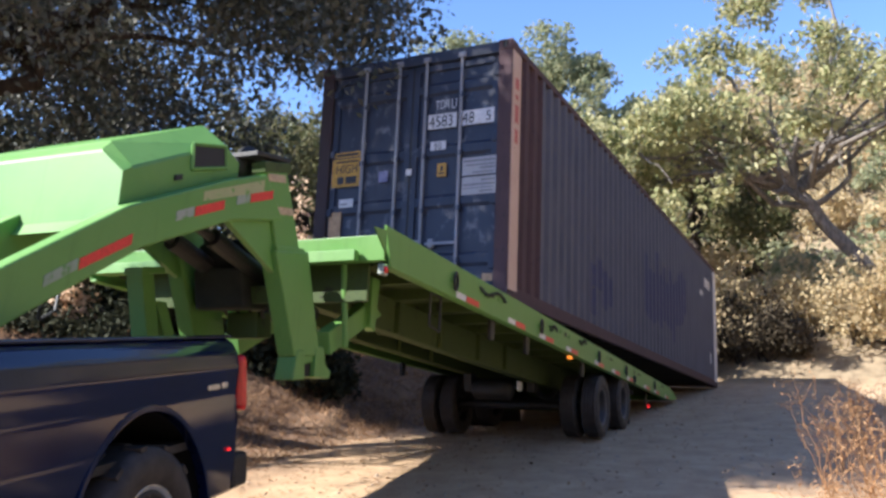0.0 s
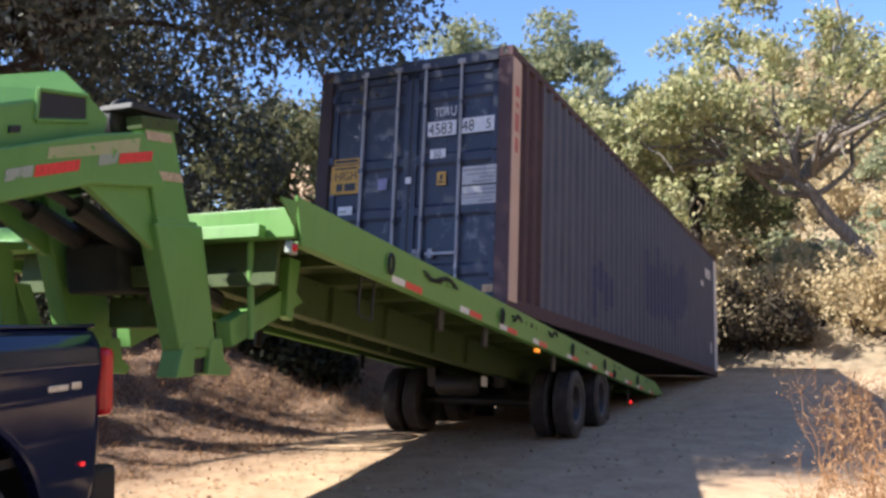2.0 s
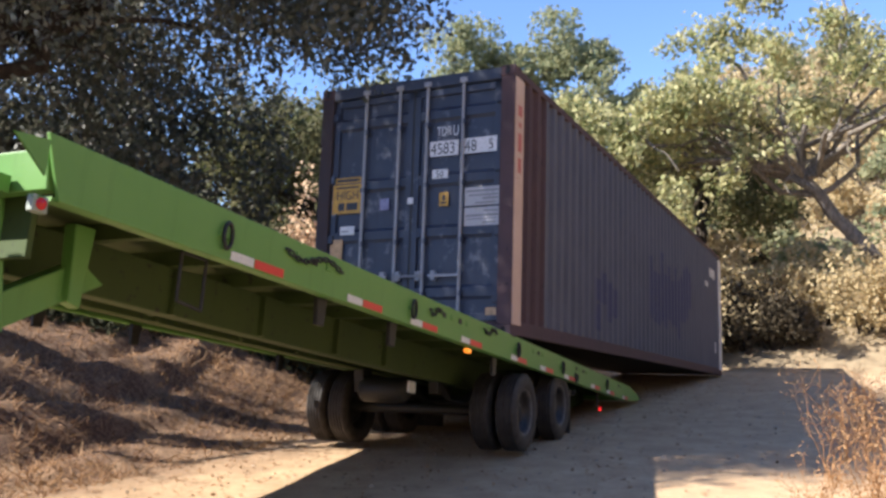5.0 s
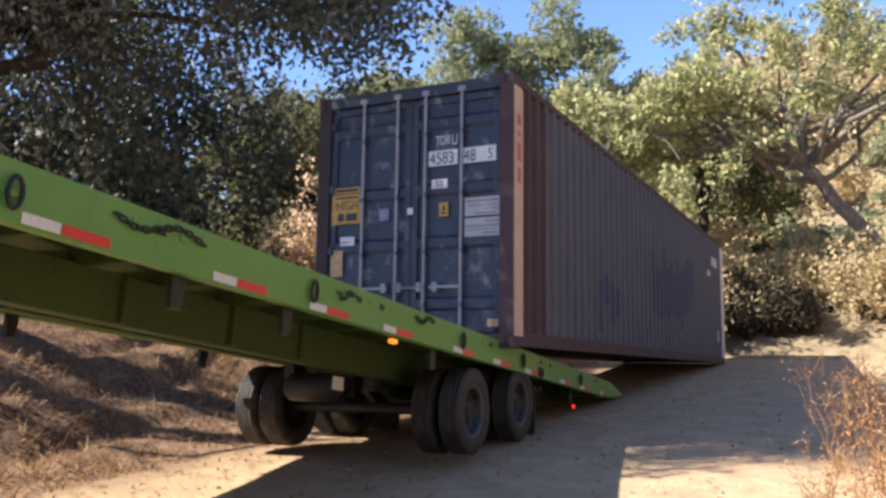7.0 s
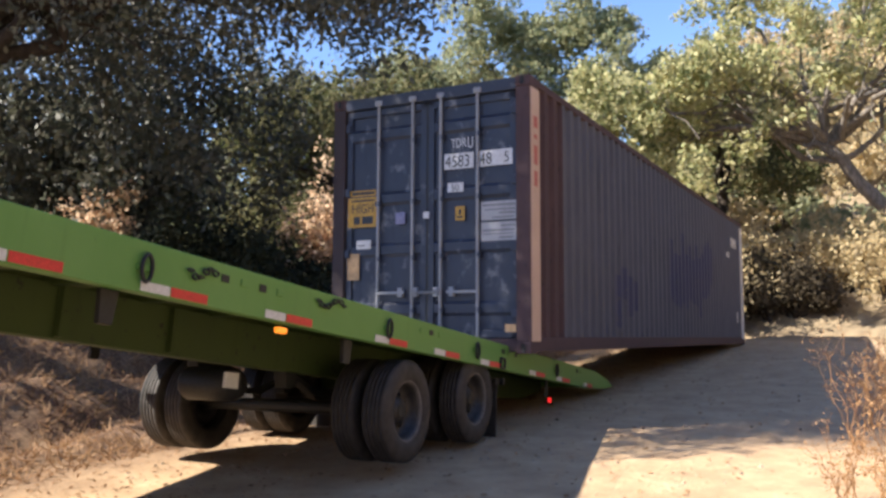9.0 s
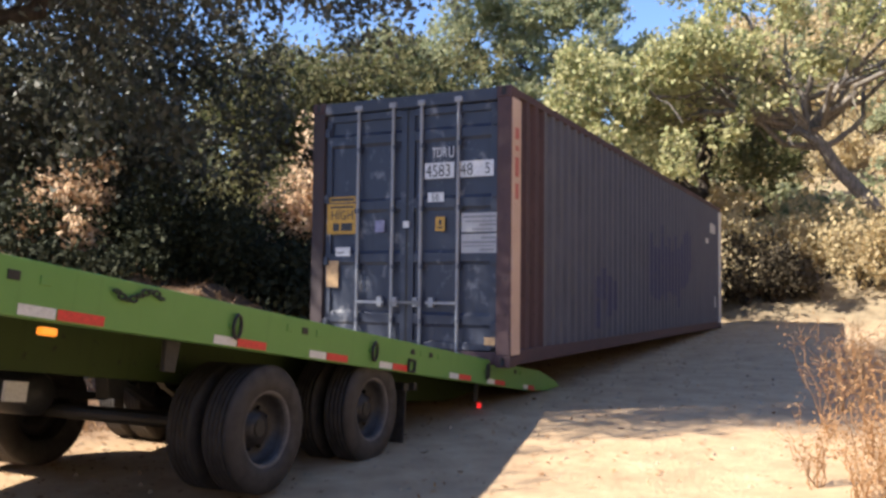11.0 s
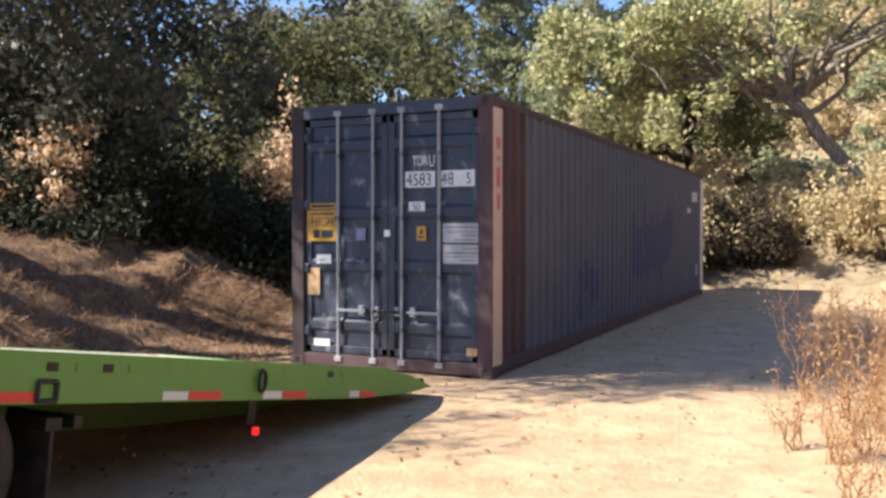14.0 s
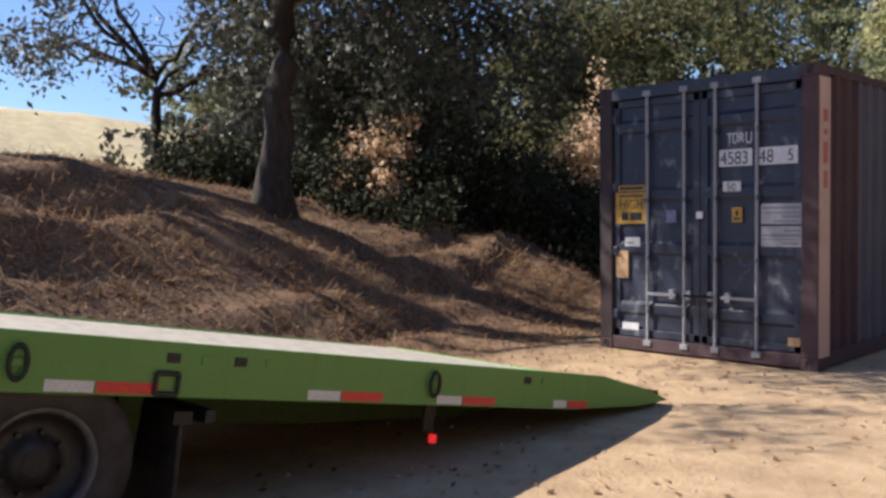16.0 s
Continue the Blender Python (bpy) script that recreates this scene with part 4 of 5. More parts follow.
def pickup_truck():
    """Local space: origin on the ground below the tail, -y is ahead; 2.03 m wide."""
    tk = empty("pickup_truck", pose(0, 0, 0), "dark blue-black pickup truck towing the trailer", "truck")
    hw = 1.01

    def arch(cy, r, n=14):
        return [(cy + r * math.cos(a), 0.47 + r * math.sin(a)) for a in np.linspace(math.pi * 1.02, -0.02 * math.pi, n)]

    wy, wr = -1.12, 0.47

    def bulge(z):
        """How far the panel stands out at a height: a rounded shoulder, a hollow and a tucked-in sill."""
        return hw + float(np.interp(z, [0.5, 0.75, 0.95, 1.12, 1.19, 1.26, 1.34, 1.4, 1.43], [-0.05, -0.01, 0.0, -0.006, 0.004, 0.012, 0.0, -0.035, -0.08]))

    def curved_side(s, cy):
        bm = bmesh.new()
        ys, zs = np.linspace(-2.55, -0.02, 150), np.linspace(0.56, 1.43, 64)
        grid = [[None] * len(zs) for _ in ys]
        for i, y in enumerate(ys):
            tuck = 0.06 * max(0.0, 1 - abs(y + 0.02) / 0.12) ** 2
            for j, z in enumerate(zs):
                grid[i][j] = bm.verts.new((s * (bulge(z) - tuck), y, z))
        for i in range(len(ys) - 1):
            for j in range(len(zs) - 1):
                yc, zc = (ys[i] + ys[i + 1]) / 2, (zs[j] + zs[j + 1]) / 2
                if math.hypot(yc - cy, zc - 0.47) > 0.64:
                    f = bm.faces.new((grid[i][j], grid[i + 1][j], grid[i + 1][j + 1], grid[i][j + 1]))
                    f.smooth = True
        loose = [v for v in bm.verts if not v.link_faces]
        bmesh.ops.delete(bm, geom=loose, context="VERTS")
        bmesh.ops.recalc_face_normals(bm, faces=bm.faces[:])
        bmesh.ops.solidify(bm, geom=bm.faces[:], thickness=0.03 * s)
        return bm

    for x0, x1 in ((hw - 0.05, hw), (-hw, -hw + 0.05)):
        s = 1 if x0 > 0 else -1
        bed = part("bed_side", curved_side(s, wy), TRUCKPAINT, tk, "glossy dark blue bed side")
        fl = bmesh.new()
        ring_o, ring_i = arch(wy, 0.655, 30), arch(wy, 0.628, 30)
        slab(fl, ring_o + ring_i[::-1], s * hw - 0.05 if s > 0 else s * hw - 0.004, s * hw + 0.004 if s > 0 else s * hw + 0.05, 0.003)
        part("wheel_flare", fl, TRUCKPAINT, bed)
        part("rail_cap", boxes((s * hw - 0.14 if s > 0 else s * hw + 0.06, s * hw - 0.06 if s > 0 else s * hw + 0.14, -2.5, -0.05, 1.425, 1.445), bevel=0.008), TRUCKPAINT, bed, "glossy dark bed rail cap")
        part("tail_light", boxes((s * hw - 0.1 if s > 0 else s * hw - 0.015, s * hw + 0.015 if s > 0 else s * hw + 0.1, -0.07, 0.015, 1.0, 1.33), bevel=0.035), TAILRED, tk, "red tail light")
        part("side_marker", boxes((s * hw - 0.005, s * hw + 0.01, -0.25, -0.225, 0.8, 0.818), bevel=0.004), REDLAMP, bed, "small red side marker")
        bm = boxes((s * hw - 0.002, s * hw + 0.006, -0.5, -0.36, 1.15, 1.18), (s * hw - 0.002, s * hw + 0.006, -0.33, -0.26, 1.15, 1.185), bevel=0.004)
        part("badge", bm, CHROME, bed, "plain chrome badge")
        part("cab_side", slab(bmesh.new(), [(-2.58, 0.5), (-2.58, 1.45), (-2.66, 1.5), (-2.8, 1.95), (-4.1, 1.97), (-4.75, 1.46), (-5.9, 1.36), (-6.05, 1.0), (-6.05, 0.55), (-5.75, 0.55)] + arch(-5.1, 0.56)[::-1] + [(-4.4, 0.45)], x0, x1, 0.01), TRUCKPAINT, tk)
        part("side_glass", slab(bmesh.new(), [(-2.8, 1.48), (-2.9, 1.88), (-4.05, 1.9), (-4.6, 1.48)], s * hw - 0.003, s * hw + 0.003, 0), GLASS, tk)
    part("tailgate", boxes((-hw + 0.1, hw - 0.1, -0.07, -0.02, 0.86, 1.41), bevel=0.015), TRUCKPAINT, tk, "glossy dark tailgate")
    part("tailgate_handle", boxes((-0.12, 0.12, -0.022, -0.005, 1.2, 1.28), bevel=0.008), BLACK, tk)
    part("rear_bumper", boxes((-hw + 0.02, hw - 0.02, -0.12, 0.1, 0.56, 0.76), bevel=0.03), BLACK, tk, "dark step bumper")
    part("hitch_receiver", boxes((-0.06, 0.06, -0.3, 0.14, 0.46, 0.56), bevel=0.008), DARKSTEEL, tk)
    part("bed_floor", boxes((-hw + 0.05, hw - 0.05, -2.55, -0.06, 0.86, 0.9)), BLACK, tk)
    part("bed_front", boxes((-hw + 0.05, hw - 0.05, -2.57, -2.52, 0.86, 1.43)), TRUCKPAINT, tk)
    for x in (-0.5, 0.38):
        part("chassis_rail", boxes((x, x + 0.12, -5.8, -0.1, 0.5, 0.66)), DARKSTEEL, tk)
    part("roof", boxes((-hw + 0.03, hw - 0.03, -4.12, -2.78, 1.93, 1.99), bevel=0.02), TRUCKPAINT, tk)
    part("cab_back", boxes((-hw + 0.05, hw - 0.05, -2.66, -2.6, 0.55, 1.5)), TRUCKPAINT, tk)
    part("rear_window", slab(bmesh.new(), [(-2.66, 1.5), (-2.8, 1.93), (-2.82, 1.93), (-2.68, 1.5)], -hw + 0.06, hw - 0.06), GLASS, tk)
    part("windscreen", slab(bmesh.new(), [(-4.12, 1.94), (-4.74, 1.46), (-4.77, 1.46), (-4.15, 1.94)], -hw + 0.06, hw - 0.06), GLASS, tk)
    part("bonnet", slab(bmesh.new(), [(-4.72, 1.46), (-5.9, 1.36), (-6.04, 1.1), (-6.04, 0.6), (-5.98, 0.6), (-5.98, 1.08), (-5.86, 1.3), (-4.72, 1.4)], -hw + 0.05, hw - 0.05, 0), TRUCKPAINT, tk)
    for cy in (wy, -5.1):
        bm = bmesh.new()
        tube(bm, (-hw + 0.2, cy, wr), (hw - 0.2, cy, wr), 0.06, n=12)
        part("axle", bm, DARKSTEEL, tk)
        part("arch_liner", lathe(bmesh.new(), [(0.67, -hw + 0.05), (0.67, hw - 0.05)], 32), BLACK, tk, "", pose(0, cy, 0.47))
    out_wheels = []
    for cy in (wy, -5.1):
        for s in (1, -1):
            hub = new("wheel")
            hub.empty_display_size = 0.1
            hub.parent = tk
            hub.matrix_basis = pose(s * 0.9, cy, wr)
            w = 0.13
            bm = bmesh.new()
            lathe(bm, [(0.285, -w * 0.8), (0.31, -w), (0.4, -w * 1.05), (wr - 0.01, -w * 0.85), (wr, -w * 0.6), (wr, w * 0.6), (wr - 0.01, w * 0.85), (0.4, w * 1.05), (0.31, w), (0.285, w * 0.8)], 40)
            part("tyre", bm, RUBBER, hub, "black off-road tyre")
            bm = bmesh.new()
            lathe(bm, [(0.265, -s * w * 0.7), (0.265, s * w * 0.8), (0.245, s * w * 0.84), (0.23, s * w * 0.5), (0.18, s * w * 0.35), (0.1, s * w * 0.5), (0.07, s * w * 0.75), (0.001, s * w * 0.78)], 28)
            rim = part("rim", bm, RIM, hub, "dark alloy rim")
            part("rim_lip", lathe(bmesh.new(), [(0.268, s * w * 0.78), (0.292, s * w * 0.9), (0.297, s * w * 0.86), (0.285, s * w * 0.76)], 40), CHROME, rim, "thin bright rim lip")
            for k in range(8):
                a = 2 * math.pi * k / 8
                bm = bmesh.new()
                tube(bm, (s * w * 0.55, 0.07 * math.cos(a), 0.07 * math.sin(a)), (s * w * 0.74, 0.25 * math.cos(a), 0.25 * math.sin(a)), 0.03, 0.022, 8)
                part("spoke", bm, RIM, rim)
            for k in range(26):
                a = 2 * math.pi * k / 26
                c, z = math.cos(a), math.sin(a)
                bm = bmesh.new()
                box(bm, -0.045, 0.045, -0.03, 0.03, -0.012, 0.012)
                part("tread_lug", bm, RUBBER, hub.children[0], "", Matrix.Translation((s * w * 0.55 * (1 if k % 2 else -1), (wr - 0.004) * c, (wr - 0.004) * z)) @ Matrix.Rotation(a - math.pi / 2, 4, "X"))
            out_wheels.append(hub)
    return tk, out_wheels


truck, truck_wheels = pickup_truck()
# ---- plants ----


def limb(bm, a, b, r0, r1, rnd, sag=0.0, n=8, steps=6, wild=0.045):
    a, b = Vector(a), Vector(b)
    span = (b - a).length
    pts = []
    wob = [Vector(rnd.normal(0, wild * span, 3)) for _ in range(steps + 1)]
    for i in range(steps + 1):
        f = i / steps
        p = a.lerp(b, f)
        if 0 < i < steps:
            p = p + wob[i]
        p.z += sag * span * f * (1 - f)
        pts.append(p)
    bend_tube(bm, pts, [r0 + (r1 - r0) * (i / steps) ** 0.8 for i in range(steps + 1)], n)
    return pts


def leaf_cloud(rnd, centre, radii, count, size, droop=0.0):
    """Leaves gathered on small sprigs inside an uneven ellipsoid."""
    sprigs = max(4, count // 14)
    d = rnd.normal(size=(sprigs, 3))
    d /= np.linalg.norm(d, axis=1)[:, None]
    rad = rnd.uniform(0.35, 1.08, sprigs) ** 0.6
    c = np.asarray(centre) + d * rad[:, None] * np.asarray(radii)
    pick = rnd.integers(0, sprigs, count)
    off = rnd.normal(0, 0.16 * float(np.mean(radii)) ** 0.5, (count, 3))
    if droop:
        off[:, 2] -= np.abs(rnd.normal(0, droop, count))
    p = c[pick] + off
    a = rnd.normal(size=(count, 3))
    a[:, 2] -= 0.3 + droop
    a /= np.linalg.norm(a, axis=1)[:, None]
    b = np.cross(a, rnd.normal(size=(count, 3)))
    b /= np.linalg.norm(b, axis=1)[:, None] + 1e-9
    s = size * rnd.uniform(0.6, 1.35, count)[:, None]
    fold = np.cross(a, b) * s * 0.12
    return np.stack([p - a * s, p + b * s * 0.5 + fold, p + a * s, p - b * s * 0.5 + fold], 1)


def tree(name, label, base, fork, clumps, mat, bark, girth, leaf=0.07, count=900, droop=0.0, seed=1, limbs=9, lean=0.04):
    """clumps: rows of (x, y, z, radius). Limbs run from the fork to clumps."""
    rnd = np.random.default_rng(seed)
    root = empty(name, pose(*base), label, "tree")
    o = Vector(base)
    bm = bmesh.new()
    pts = limb(bm, (0, 0, -0.3), Vector(fork) - o, girth, girth * 0.62, rnd, 0, 12, 8, 0.006)
    bend_tube(bm, [Vector((0, 0, -0.35)), Vector((0, 0, 0.1)), Vector((0, 0, 0.4)), Vector((0, 0, 0.9))], [girth * 1.7, girth * 1.3, girth * 1.02, girth * 0.55], 12)
    part("trunk", bm, bark, root)
    top = pts[-1]
    order = sorted(range(len(clumps)), key=lambda i: -clumps[i][3])
    for i in order[:limbs]:
        bm = bmesh.new()
        tip = Vector(clumps[i][:3]) - o
        way = limb(bm, top if i % 3 else pts[-2], tip, girth * 0.42, 0.03, rnd, 0.12, 8, 7)
        for j in range(4):
            s = way[2 + j]
            limb(bm, s, s + Vector(rnd.normal(0, 0.8, 3)) + Vector((0, 0, 0.3)), girth * 0.13, 0.012, rnd, 0.1, 5, 4)
        part("limb", bm, bark, root)
    parts = []
    for x, y, z, r in clumps:
        rr = (r * rnd.uniform(0.85, 1.25), r * rnd.uniform(0.85, 1.25), r * rnd.uniform(0.6, 0.95))
        parts.append(leaf_cloud(rnd, (x - o.x, y - o.y, z - o.z), rr, int(count * r * r), leaf, droop))
    quads("crown", np.concatenate(parts), mat, root)
    return root


def from_roadside(bearing, dist, z):
    """A place by its bearing (degrees west of the road's line) and distance from the road's near end."""
    return (3.3 - dist * math.sin(radians(bearing)), -8.22 + dist * math.cos(radians(bearing)), z)


def scatter(rnd, n, bearings, dists, zs, radii, clear=1.0):
    rows = []
    for _ in range(n):
        x, y, z = from_roadside(rnd.uniform(*bearings), rnd.uniform(*dists), rnd.uniform(*zs))
        row = (x, y, z, rnd.uniform(*radii))
        if not shades(x, y, z, clear * row[3] + (0.35 if clear > 1 else 0)):
            rows.append(row)
    return rows


def on_ground(bearing, dist, sink=0.05):
    x, y, _ = from_roadside(bearing, dist, 0)
    return (x, y, float(height(x, y)) - sink)


# spots kept sunlit: crown clumps that would shade them are left out
SUNLIT = [(-5.4, -0.15, 0.9), (-4.9, 0.38, 0.6), (-5.3, -3.1, 0.9), (-4.6, -2.9, 0.5), (-6.1, -2.8, 1.2), (-6.6, -1.2, 1.3), (-3.0, -1.8, 0.0), (-3.7, -2.2, 0.1), (-4.4, -2.5, 0.3), (-2.2, -1.9, 0.0), (-1.5, -2.7, 0.0), (-2.8, -0.9, 0.5), (-3.4, 0.8, 0.0), (-4.1, 1.0, 0.2), (-4.74, 1.09, 0.45), (-5.3, 0.9, 0.65), (-5.81, 0.58, 0.88), (-6.1, -0.4, 1.2), (-4.3, 0.2, 0.4), (-5.0, -1.2, 0.9),
          (-5.41, 4.6, 2.7), (-6.0, 5.0, 2.8), (-7.84, 1.67, 2.9), (-8.0, 1.5, 3.2), (-7.5, 1.9, 3.0),
          (1.9, 18.7, 2.4), (0.5, 18.1, 2.4), (-0.6, 17.2, 2.6), (3.3, 18.1, 2.6), (4.7, 17.7, 2.8)]
SUNLIT = [(x, y, max(z, float(height(x, y)))) for x, y, z in SUNLIT]


def shades(x, y, z, r):
    for s in SUNLIT:
        d = Vector((x, y, z)) - Vector(s)
        k = d.dot(TO_SUN)
        if k > 0.3 and (d - TO_SUN * k).length < r:
            return True
    return False


def trees():
    r, extra = np.random.default_rng(11), np.random.default_rng(12)
    g = on_ground(56.0, 12.0)
    # last four groups: unseen crown, added to shade the door and ground
    tree("oak_tree", "big dark live oak with drooping foliage on the bank", g, (g[0] + 0.1, g[1] + 0.2, 4.9),
         scatter(r, 22, (31, 39), (9.5, 14), (5.3, 9), (0.5, 0.9)) + scatter(r, 40, (39, 57), (9.5, 14), (5.0, 10), (0.55, 1.05)) + scatter(r, 18, (28, 34), (9, 12), (5.2, 8.5), (0.45, 0.8)) + scatter(r, 13, (57, 78), (9, 12), (6.0, 9.2), (0.5, 0.85), 1.5) + scatter(r, 3, (80, 86), (8.3, 9.6), (6.4, 8), (0.3, 0.5)) + scatter(r, 8, (57, 66), (12.0, 14.5), (5.4, 7.0), (0.5, 0.8), 1.5) + scatter(r, 56, (50, 71), (8.2, 11.5), (6.6, 9.6), (0.45, 0.8), 1.6),
         OAK, BARK, 0.24, 0.052, 1150, 0.38, 21, 13)
    g = on_ground(47, 16.5)
    tree("oak_tree", "dark live oak behind the bank", g, (g[0] - 0.4, g[1] + 0.3, 4.6),
         scatter(r, 8, (37.5, 44), (14, 19), (3.2, 8), (0.6, 1.1)) + scatter(r, 46, (44, 58), (14, 19), (3.0, 9), (0.8, 1.4)) + scatter(extra, 28, (43.5, 58), (14.5, 18), (3.6, 7.0), (0.7, 1.15), 0.5), OAK, BARK, 0.24, 0.075, 640, 0.3, 22, 10)
    # unseen oak, added so that its crown dapples the bank with shade
    g = on_ground(86, 14.5)
    tree("oak_tree", "unseen live oak further along the bank, added to dapple it", g, (g[0], g[1], 5.6),
         scatter(r, 6, (84, 98), (12.5, 17.5), (6.2, 10.5), (0.45, 0.8)) + scatter(r, 3, (68, 82), (13, 16.5), (6.2, 9), (0.3, 0.5)) + scatter(r, 60, (64, 92), (11.5, 17.5), (6.6, 10.5), (0.45, 0.9), 1.6), OAK, BARK, 0.24, 0.065, 900, 0.25, 26, 10)
    g = on_ground(34, 22)
    tree("oak_tree", "olive-green oak behind the container", g, (g[0], g[1], 3.6),
         scatter(r, 24, (28.5, 41), (19, 25), (3.0, 6.7), (0.7, 1.3)) + scatter(r, 20, (20, 33), (19.5, 23), (3.6, 6.6), (0.5, 0.9)), OAKMID, BARK, 0.26, 0.085, 520, 0.1, 23, 8)
    crown = np.random.default_rng(8)
    g = on_ground(-3.2, 27)
    tree("sycamore_tree", "sunlit yellow-green tree with pale leaning trunk", g, (g[0] - 3.1, g[1] - 0.4, 5.3),
         scatter(crown, 46, (-8, 12), (23, 29), (6.2, 9.8), (0.35, 0.9)) + scatter(crown, 26, (9, 18.5), (23, 28), (5.6, 7.9), (0.4, 0.9)) + scatter(crown, 16, (-8, 9), (24, 28), (9.5, 12.6), (0.4, 0.75)) + scatter(crown, 16, (5.5, 17), (22.5, 27), (4.2, 6.4), (0.4, 0.8)) + scatter(crown, 4, (-8, 1), (24, 28), (5.8, 7), (0.35, 0.7)),
         SYCAMORE, PALEBARK, 0.26, 0.092, 900, 0.12, 24, 22)
    g = on_ground(9.5, 31)
    tree("oak_tree", "darker oak among the sunlit trees", g, (g[0], g[1], 4.4),
         scatter(r, 18, (5, 15), (29, 33), (4.2, 7.4), (0.9, 1.5)), OAKMID, BARK, 0.3, 0.11, 520, 0.1, 25, 8)
    g = on_ground(63, 20)
    tree("oak_tree", "thin-leaved oak on the skyline of the bank", g, (g[0], g[1], 4.6),
         scatter(r, 17, (55, 73), (17, 22), (4.3, 8.2), (0.7, 1.2)), OAK, BARK, 0.16, 0.07, 420, 0.2, 27, 10)
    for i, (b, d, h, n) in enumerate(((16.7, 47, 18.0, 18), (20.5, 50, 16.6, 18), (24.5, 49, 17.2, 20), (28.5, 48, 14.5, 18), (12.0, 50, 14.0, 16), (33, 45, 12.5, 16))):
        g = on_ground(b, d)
        tree("far_tree", "distant tree on the hillside, leaves paled for haze", g, (g[0], g[1], h * 0.6),
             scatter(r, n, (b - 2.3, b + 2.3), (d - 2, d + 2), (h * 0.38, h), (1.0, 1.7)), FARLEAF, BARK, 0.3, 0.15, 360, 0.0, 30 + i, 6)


def bushes():
    rnd = np.random.default_rng(5)

    def bush(name, label, place, mat, size, leaf, count, seed):
        r = np.random.default_rng(seed)
        root = empty(name, pose(*place), label, "bush")
        parts = []
        for _ in range(9):
            bm = bmesh.new()
            c = r.normal(0, 0.42, 3) * np.array(size)
            c[2] = abs(c[2]) * 0.7 + 0.42 * size[2]
            rr = np.array(size) * r.uniform(0.28, 0.5)
            limb(bm, (r.normal(0, 0.08), r.normal(0, 0.08), -0.1), c, 0.04, 0.008, r, 0.1, 5, 4)
            part("stem", bm, BARK, root)
            parts.append(leaf_cloud(r, c, rr, count // 9, leaf))
        quads("crown", np.concatenate(parts), mat, root)

    seed = 100
    for b in np.arange(36.5, 61, 2.4):
        for d in ((14.3, 15.6) if b > 47 else (15.9, 17.0)):
            seed += 1
            p = on_ground(b + rnd.uniform(-0.8, 0.8), d + rnd.uniform(-0.7, 0.7) )
            if shades(p[0], p[1], p[2] + 0.7, 1.0):
                continue
            bush("dark_bush", "evergreen shrub on the bank, leaves darkened for deep shade", p, SHADEBUSH, (1.1, 1.1, rnd.uniform(1.0, 1.4) * (1 if b < 51 else 0.6)), 0.055, 3600, seed)
    for b, d in ((34.2, 15.4), (35.2, 15.9), (47.9, 14.7), (49.2, 14.6), (60, 17.0)):
        seed += 1
        bush("dry_shrub", "sunlit dry tan-leaved shrub", on_ground(b, d, 0.4 if b < 40 else 0.15), DRYLEAF, (0.6, 0.6, 2.4 if b < 40 else 1.4 if b < 55 else 1.0), 0.055, 1900, seed)
    # low row: brush, and dark cover where the slope lies in shade
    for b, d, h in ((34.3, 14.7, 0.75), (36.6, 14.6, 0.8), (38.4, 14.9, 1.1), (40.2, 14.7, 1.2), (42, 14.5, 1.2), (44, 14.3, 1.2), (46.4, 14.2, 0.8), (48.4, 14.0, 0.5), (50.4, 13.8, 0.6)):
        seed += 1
        bush("dark_bush", "evergreen shrub on the bank, leaves darkened for deep shade", on_ground(b, d, 0.3), SHADEBUSH, (0.9, 0.9, h), 0.055, 3000, seed)
    for b, d, h in ((3, 28, 1.5), (5, 27.6, 1.7), (7.2, 26.6, 1.8), (9.4, 26, 1.9), (11.6, 25.5, 2.0), (0.6, 26.4, 2.0), (-1.8, 26, 2.2), (-4, 26, 2.2), (-7, 26, 2.0), (14, 26, 2.0)):
        seed += 1
        bush("roadside_bush", "grey-brown scrub bush past the road bend", on_ground(b, d), BRUSH, (1.5, 1.4, h), 0.075, 3000, seed)
    # dark scrub standing in for the shade under the roadside bushes
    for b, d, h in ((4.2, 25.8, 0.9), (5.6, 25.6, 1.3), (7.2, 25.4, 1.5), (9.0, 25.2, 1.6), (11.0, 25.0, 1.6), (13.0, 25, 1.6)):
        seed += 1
        bush("dark_bush", "low shrub beside the road bend, coloured dark for shade", on_ground(b, d), SCRUBDARK, (1.0, 1.0, h), 0.06, 3000, seed)
    # every third bush takes the leaves paled for haze
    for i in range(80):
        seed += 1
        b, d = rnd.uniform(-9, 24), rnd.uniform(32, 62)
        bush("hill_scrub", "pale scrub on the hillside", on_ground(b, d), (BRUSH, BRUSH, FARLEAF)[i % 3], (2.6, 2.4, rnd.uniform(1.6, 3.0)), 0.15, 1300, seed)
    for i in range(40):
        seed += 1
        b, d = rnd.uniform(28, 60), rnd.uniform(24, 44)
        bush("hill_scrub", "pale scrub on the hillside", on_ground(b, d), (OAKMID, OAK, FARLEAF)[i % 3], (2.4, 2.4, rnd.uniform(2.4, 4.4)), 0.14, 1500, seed)


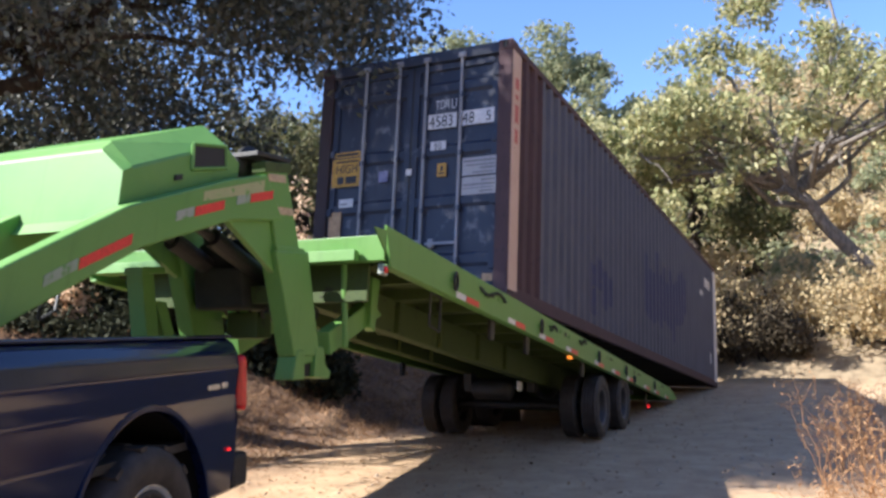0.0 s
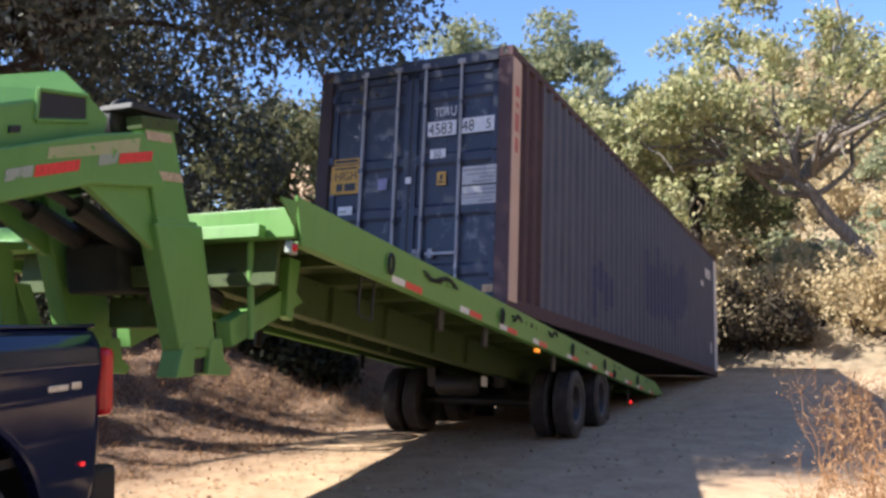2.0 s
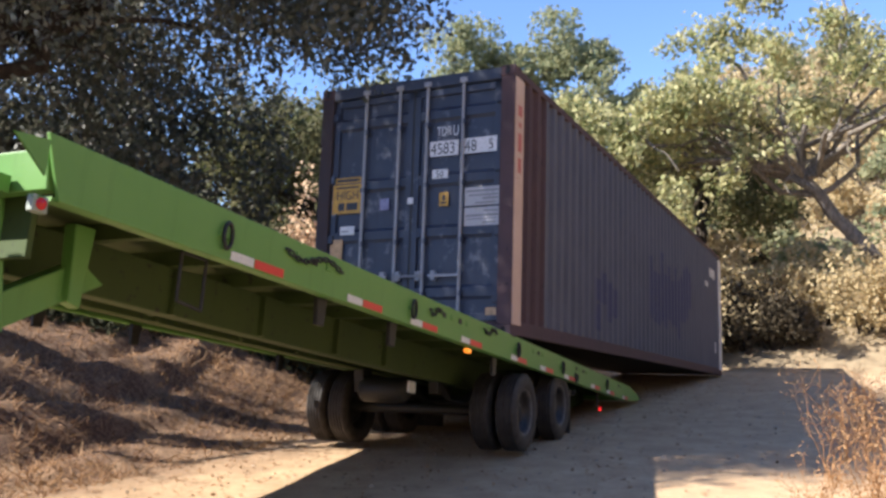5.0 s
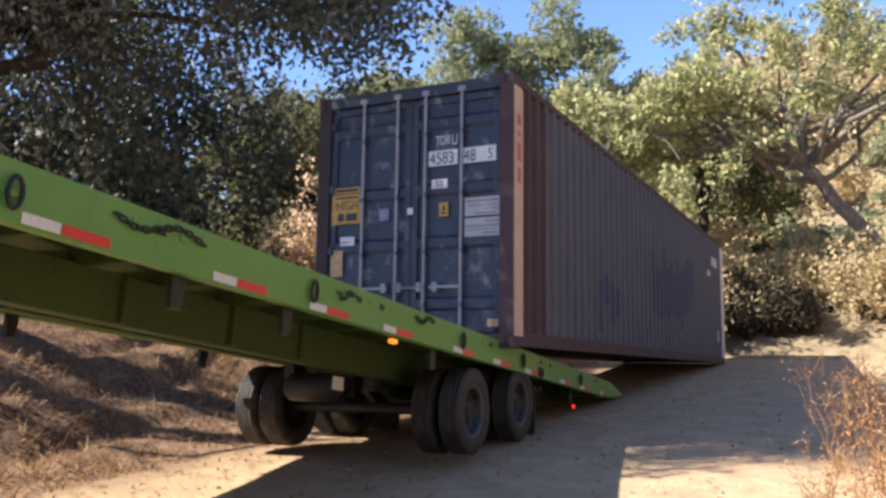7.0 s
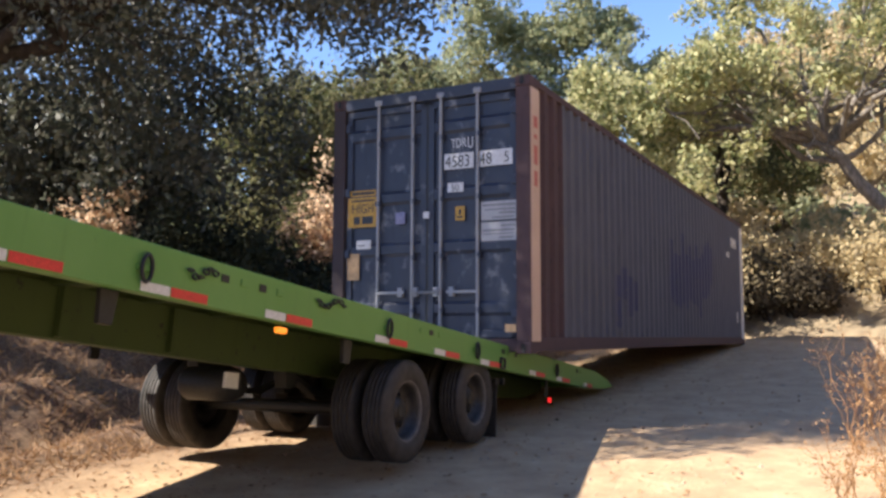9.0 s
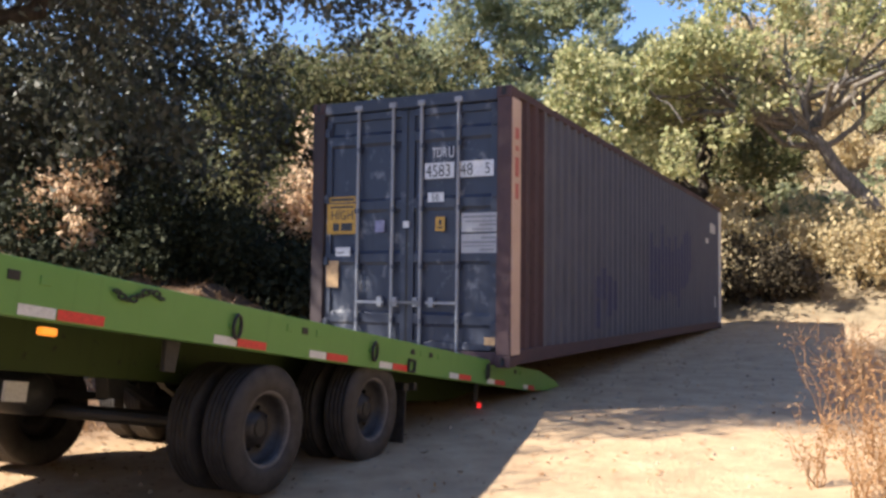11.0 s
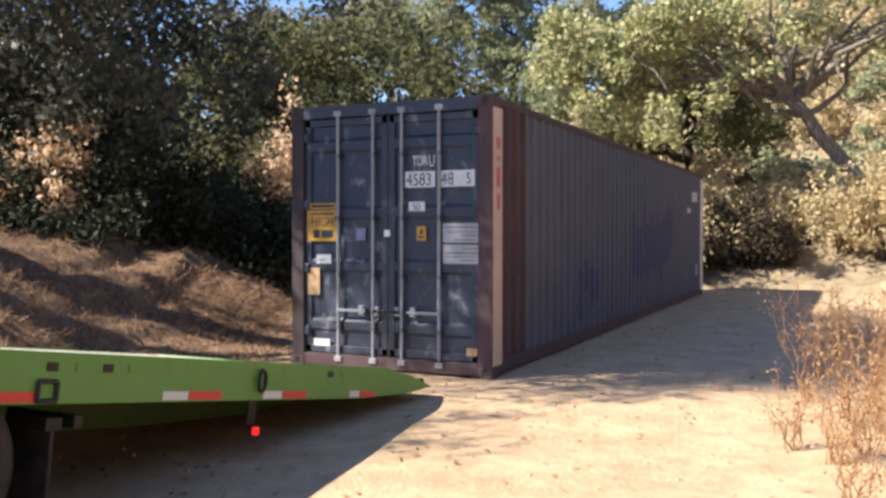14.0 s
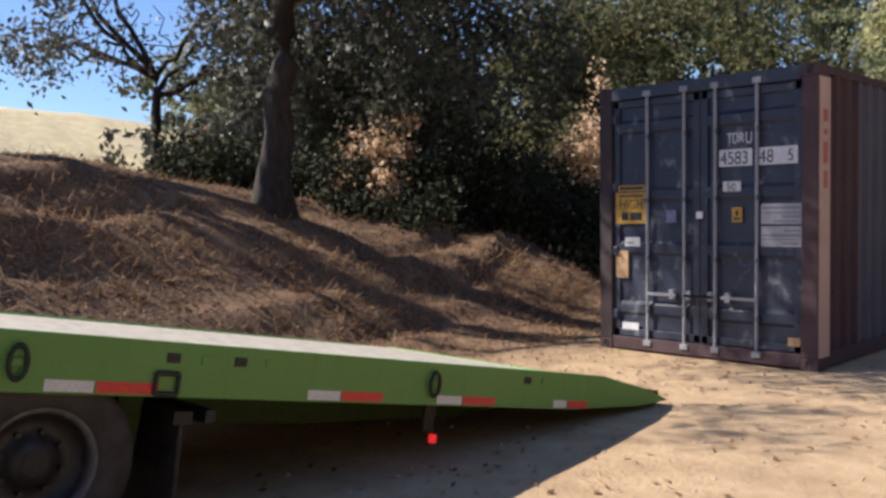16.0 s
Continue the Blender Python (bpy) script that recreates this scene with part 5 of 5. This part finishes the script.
def weeds():
    """Dry branching weeds on the sunlit roadside, one thing each."""
    rnd = np.random.default_rng(3)

    def weed(place, tall, seed, stems=9):
        r = np.random.default_rng(seed)
        root = empty("dry_weed", pose(*place), "tall dry brown weed at the roadside", "weed", "roadside weeds")
        heads = []
        for _ in range(stems):
            bm = bmesh.new()
            tip = np.array([r.normal(0, 0.2), r.normal(0, 0.2), r.uniform(0.55, 1.0)]) * tall
            pts = limb(bm, (r.normal(0, 0.03), r.normal(0, 0.03), -0.03), tip, 0.006, 0.002, r, 0.15, 4, 5)
            for q in pts[2:]:
                for _k in range(2):
                    e = q + Vector(r.normal(0, 0.08, 3)) * tall + Vector((0, 0, 0.05 * tall))
                    limb(bm, q, e, 0.003, 0.0015, r, 0, 3, 2)
                    heads.append(leaf_cloud(r, e, (0.03, 0.03, 0.05), 8, 0.0105))
            part("branching_stalk", bm, WEED, root)
        tagged(quads("seed_plume", np.concatenate(heads), WEED, root), kind="stuff")

    spots = [(2.4, 8.4, 1.05), (3.4, 6.4, 0.5), (0.4, 7.6, 0.9), (-0.9, 6.2, 0.75), (1.0, 6.0, 0.5), (-1.6, 7.2, 0.95), (-0.2, 5.0, 0.55), (1.6, 9.8, 0.8), (-1.8, 8.8, 0.9), (0.3, 10.4, 0.8), (-1.0, 11.8, 0.9), (0.9, 13, 0.8), (-2.4, 5.6, 0.8), (-2.0, 10.2, 0.9), (-0.4, 6.8, 0.6), (-3.2, 7.0, 0.9)]
    for i, (b, d, h) in enumerate(spots):
        weed(on_ground(b, d, 0.0), h, 40 + i, 8)


def litter():
    """Dry grass on the bank and berm, and fallen leaves."""
    rnd = np.random.default_rng(17)
    n = 34000
    x = np.concatenate([-3.0 - np.abs(rnd.normal(0, 3.2, n)), 3.9 + np.abs(rnd.normal(0, 1.6, n // 5))])
    y = np.concatenate([rnd.uniform(-9, 14, n), rnd.uniform(-4, 16, n // 5)])
    keep = rnd.random(len(x)) < 0.35 + 0.65 * (np.sin(1.9 * x + 0.8 * y) * np.sin(1.3 * y - 0.7 * x) > 0.0)
    x, y = x[keep], y[keep]
    m = len(x)
    p = np.stack([x, y, height(x, y) + 0.002], 1)
    a = rnd.normal(0, 0.55, (m, 3))
    a[:, 2] = np.abs(a[:, 2]) * 0.8 + 0.1
    ln = rnd.uniform(0.05, 0.2, m)[:, None]
    a = a / np.linalg.norm(a, axis=1)[:, None] * ln
    side = np.cross(a, rnd.normal(size=(m, 3)))
    side = side / (np.linalg.norm(side, axis=1)[:, None] + 1e-9) * 0.006
    blades = np.stack([p - side, p + side, p + a + side * 0.3, p + a - side * 0.3], 1)
    tagged(quads("dry_grass", blades, STRAW), "dry straw grass and twigs on the bank", "grass", kind="stuff")
    k = 26000
    x, y = np.concatenate([rnd.normal(-6, 3.0, k), rnd.uniform(-4, 5, k // 14)]), np.concatenate([rnd.uniform(-9, 14, k), rnd.uniform(-8, 12, k // 14)])
    m = len(x)
    p = np.stack([x, y, height(x, y) + 0.012], 1)
    a = rnd.normal(0, 1, (m, 3)) * np.array([1, 1, 0.3])
    a = a / np.linalg.norm(a, axis=1)[:, None] * rnd.uniform(0.012, 0.032, m)[:, None]
    b = np.cross(a, rnd.normal(0, 0.25, (m, 3)) + np.array([0, 0, 1.0])) * 0.6
    tagged(quads("fallen_leaves", np.stack([p - a, p + b, p + a, p - b], 1), STRAW), "scattered fallen brown leaves", "leaves", kind="stuff")
    k = 1500
    bm_v, x, y = [], rnd.uniform(-3.5, 5.5, k), rnd.uniform(-7, 16, k)
    s = np.abs(rnd.normal(0, 0.012, k)) + 0.005
    t = np.array([[1, 0, 0], [0, 1, 0], [-1, 0, 0], [0, -1, 0], [0, 0, 0.8]])
    base = np.stack([x, y, height(x, y)], 1)
    v = base[:, None, :] + t[None] * s[:, None, None] * rnd.uniform(0.6, 1.4, (k, 5, 1))
    f = [(5 * i + q, 5 * i + (q + 1) % 4, 5 * i + 4) for i in range(k) for q in range(4)]
    me = bpy.data.meshes.new("gravel")
    me.from_pydata(v.reshape(-1, 3).tolist(), [], f)
    me.materials.append(plain("pale pebbles", (0.36, 0.28, 0.2), 0.9, 0, 8, 0.4))
    tagged(new("gravel", me), "small loose stones on the dirt road", "gravel", kind="stuff")


trees()
bushes()
weeds()
litter()

# ---- movement ----


def motions():
    walk(container, [(t, pose(0, LONG, 0, -a)) for t, a in TILTS])
    walk(trailer, [(t, pose(x, y, z, -a, 0, r)) for t, x, y, z, a, r in TRAILER_ROWS])
    ts = [row[0] for row in TRAILER_ROWS]
    ys = [row[2] for row in TRAILER_ROWS]
    zero = ys[0]
    walk(truck, [(t, pose(TRUCK[0] + TRUCK[3] * (zero - y), TRUCK[1] + y - zero, TRUCK[2], 0, 0, 15.7)) for t, y in zip(ts, ys)])
    steps = [0.25 * i for i in range(65)]
    for wheel, r in [(w, 0.375 * K) for w in trailer_wheels] + [(w, 0.47) for w in truck_wheels]:
        at = wheel.matrix_basis.translation.copy()
        walk(wheel, [(t, pose(*at, math.degrees((zero - float(np.interp(t, ts, ys))) / r))) for t in steps])


motions()
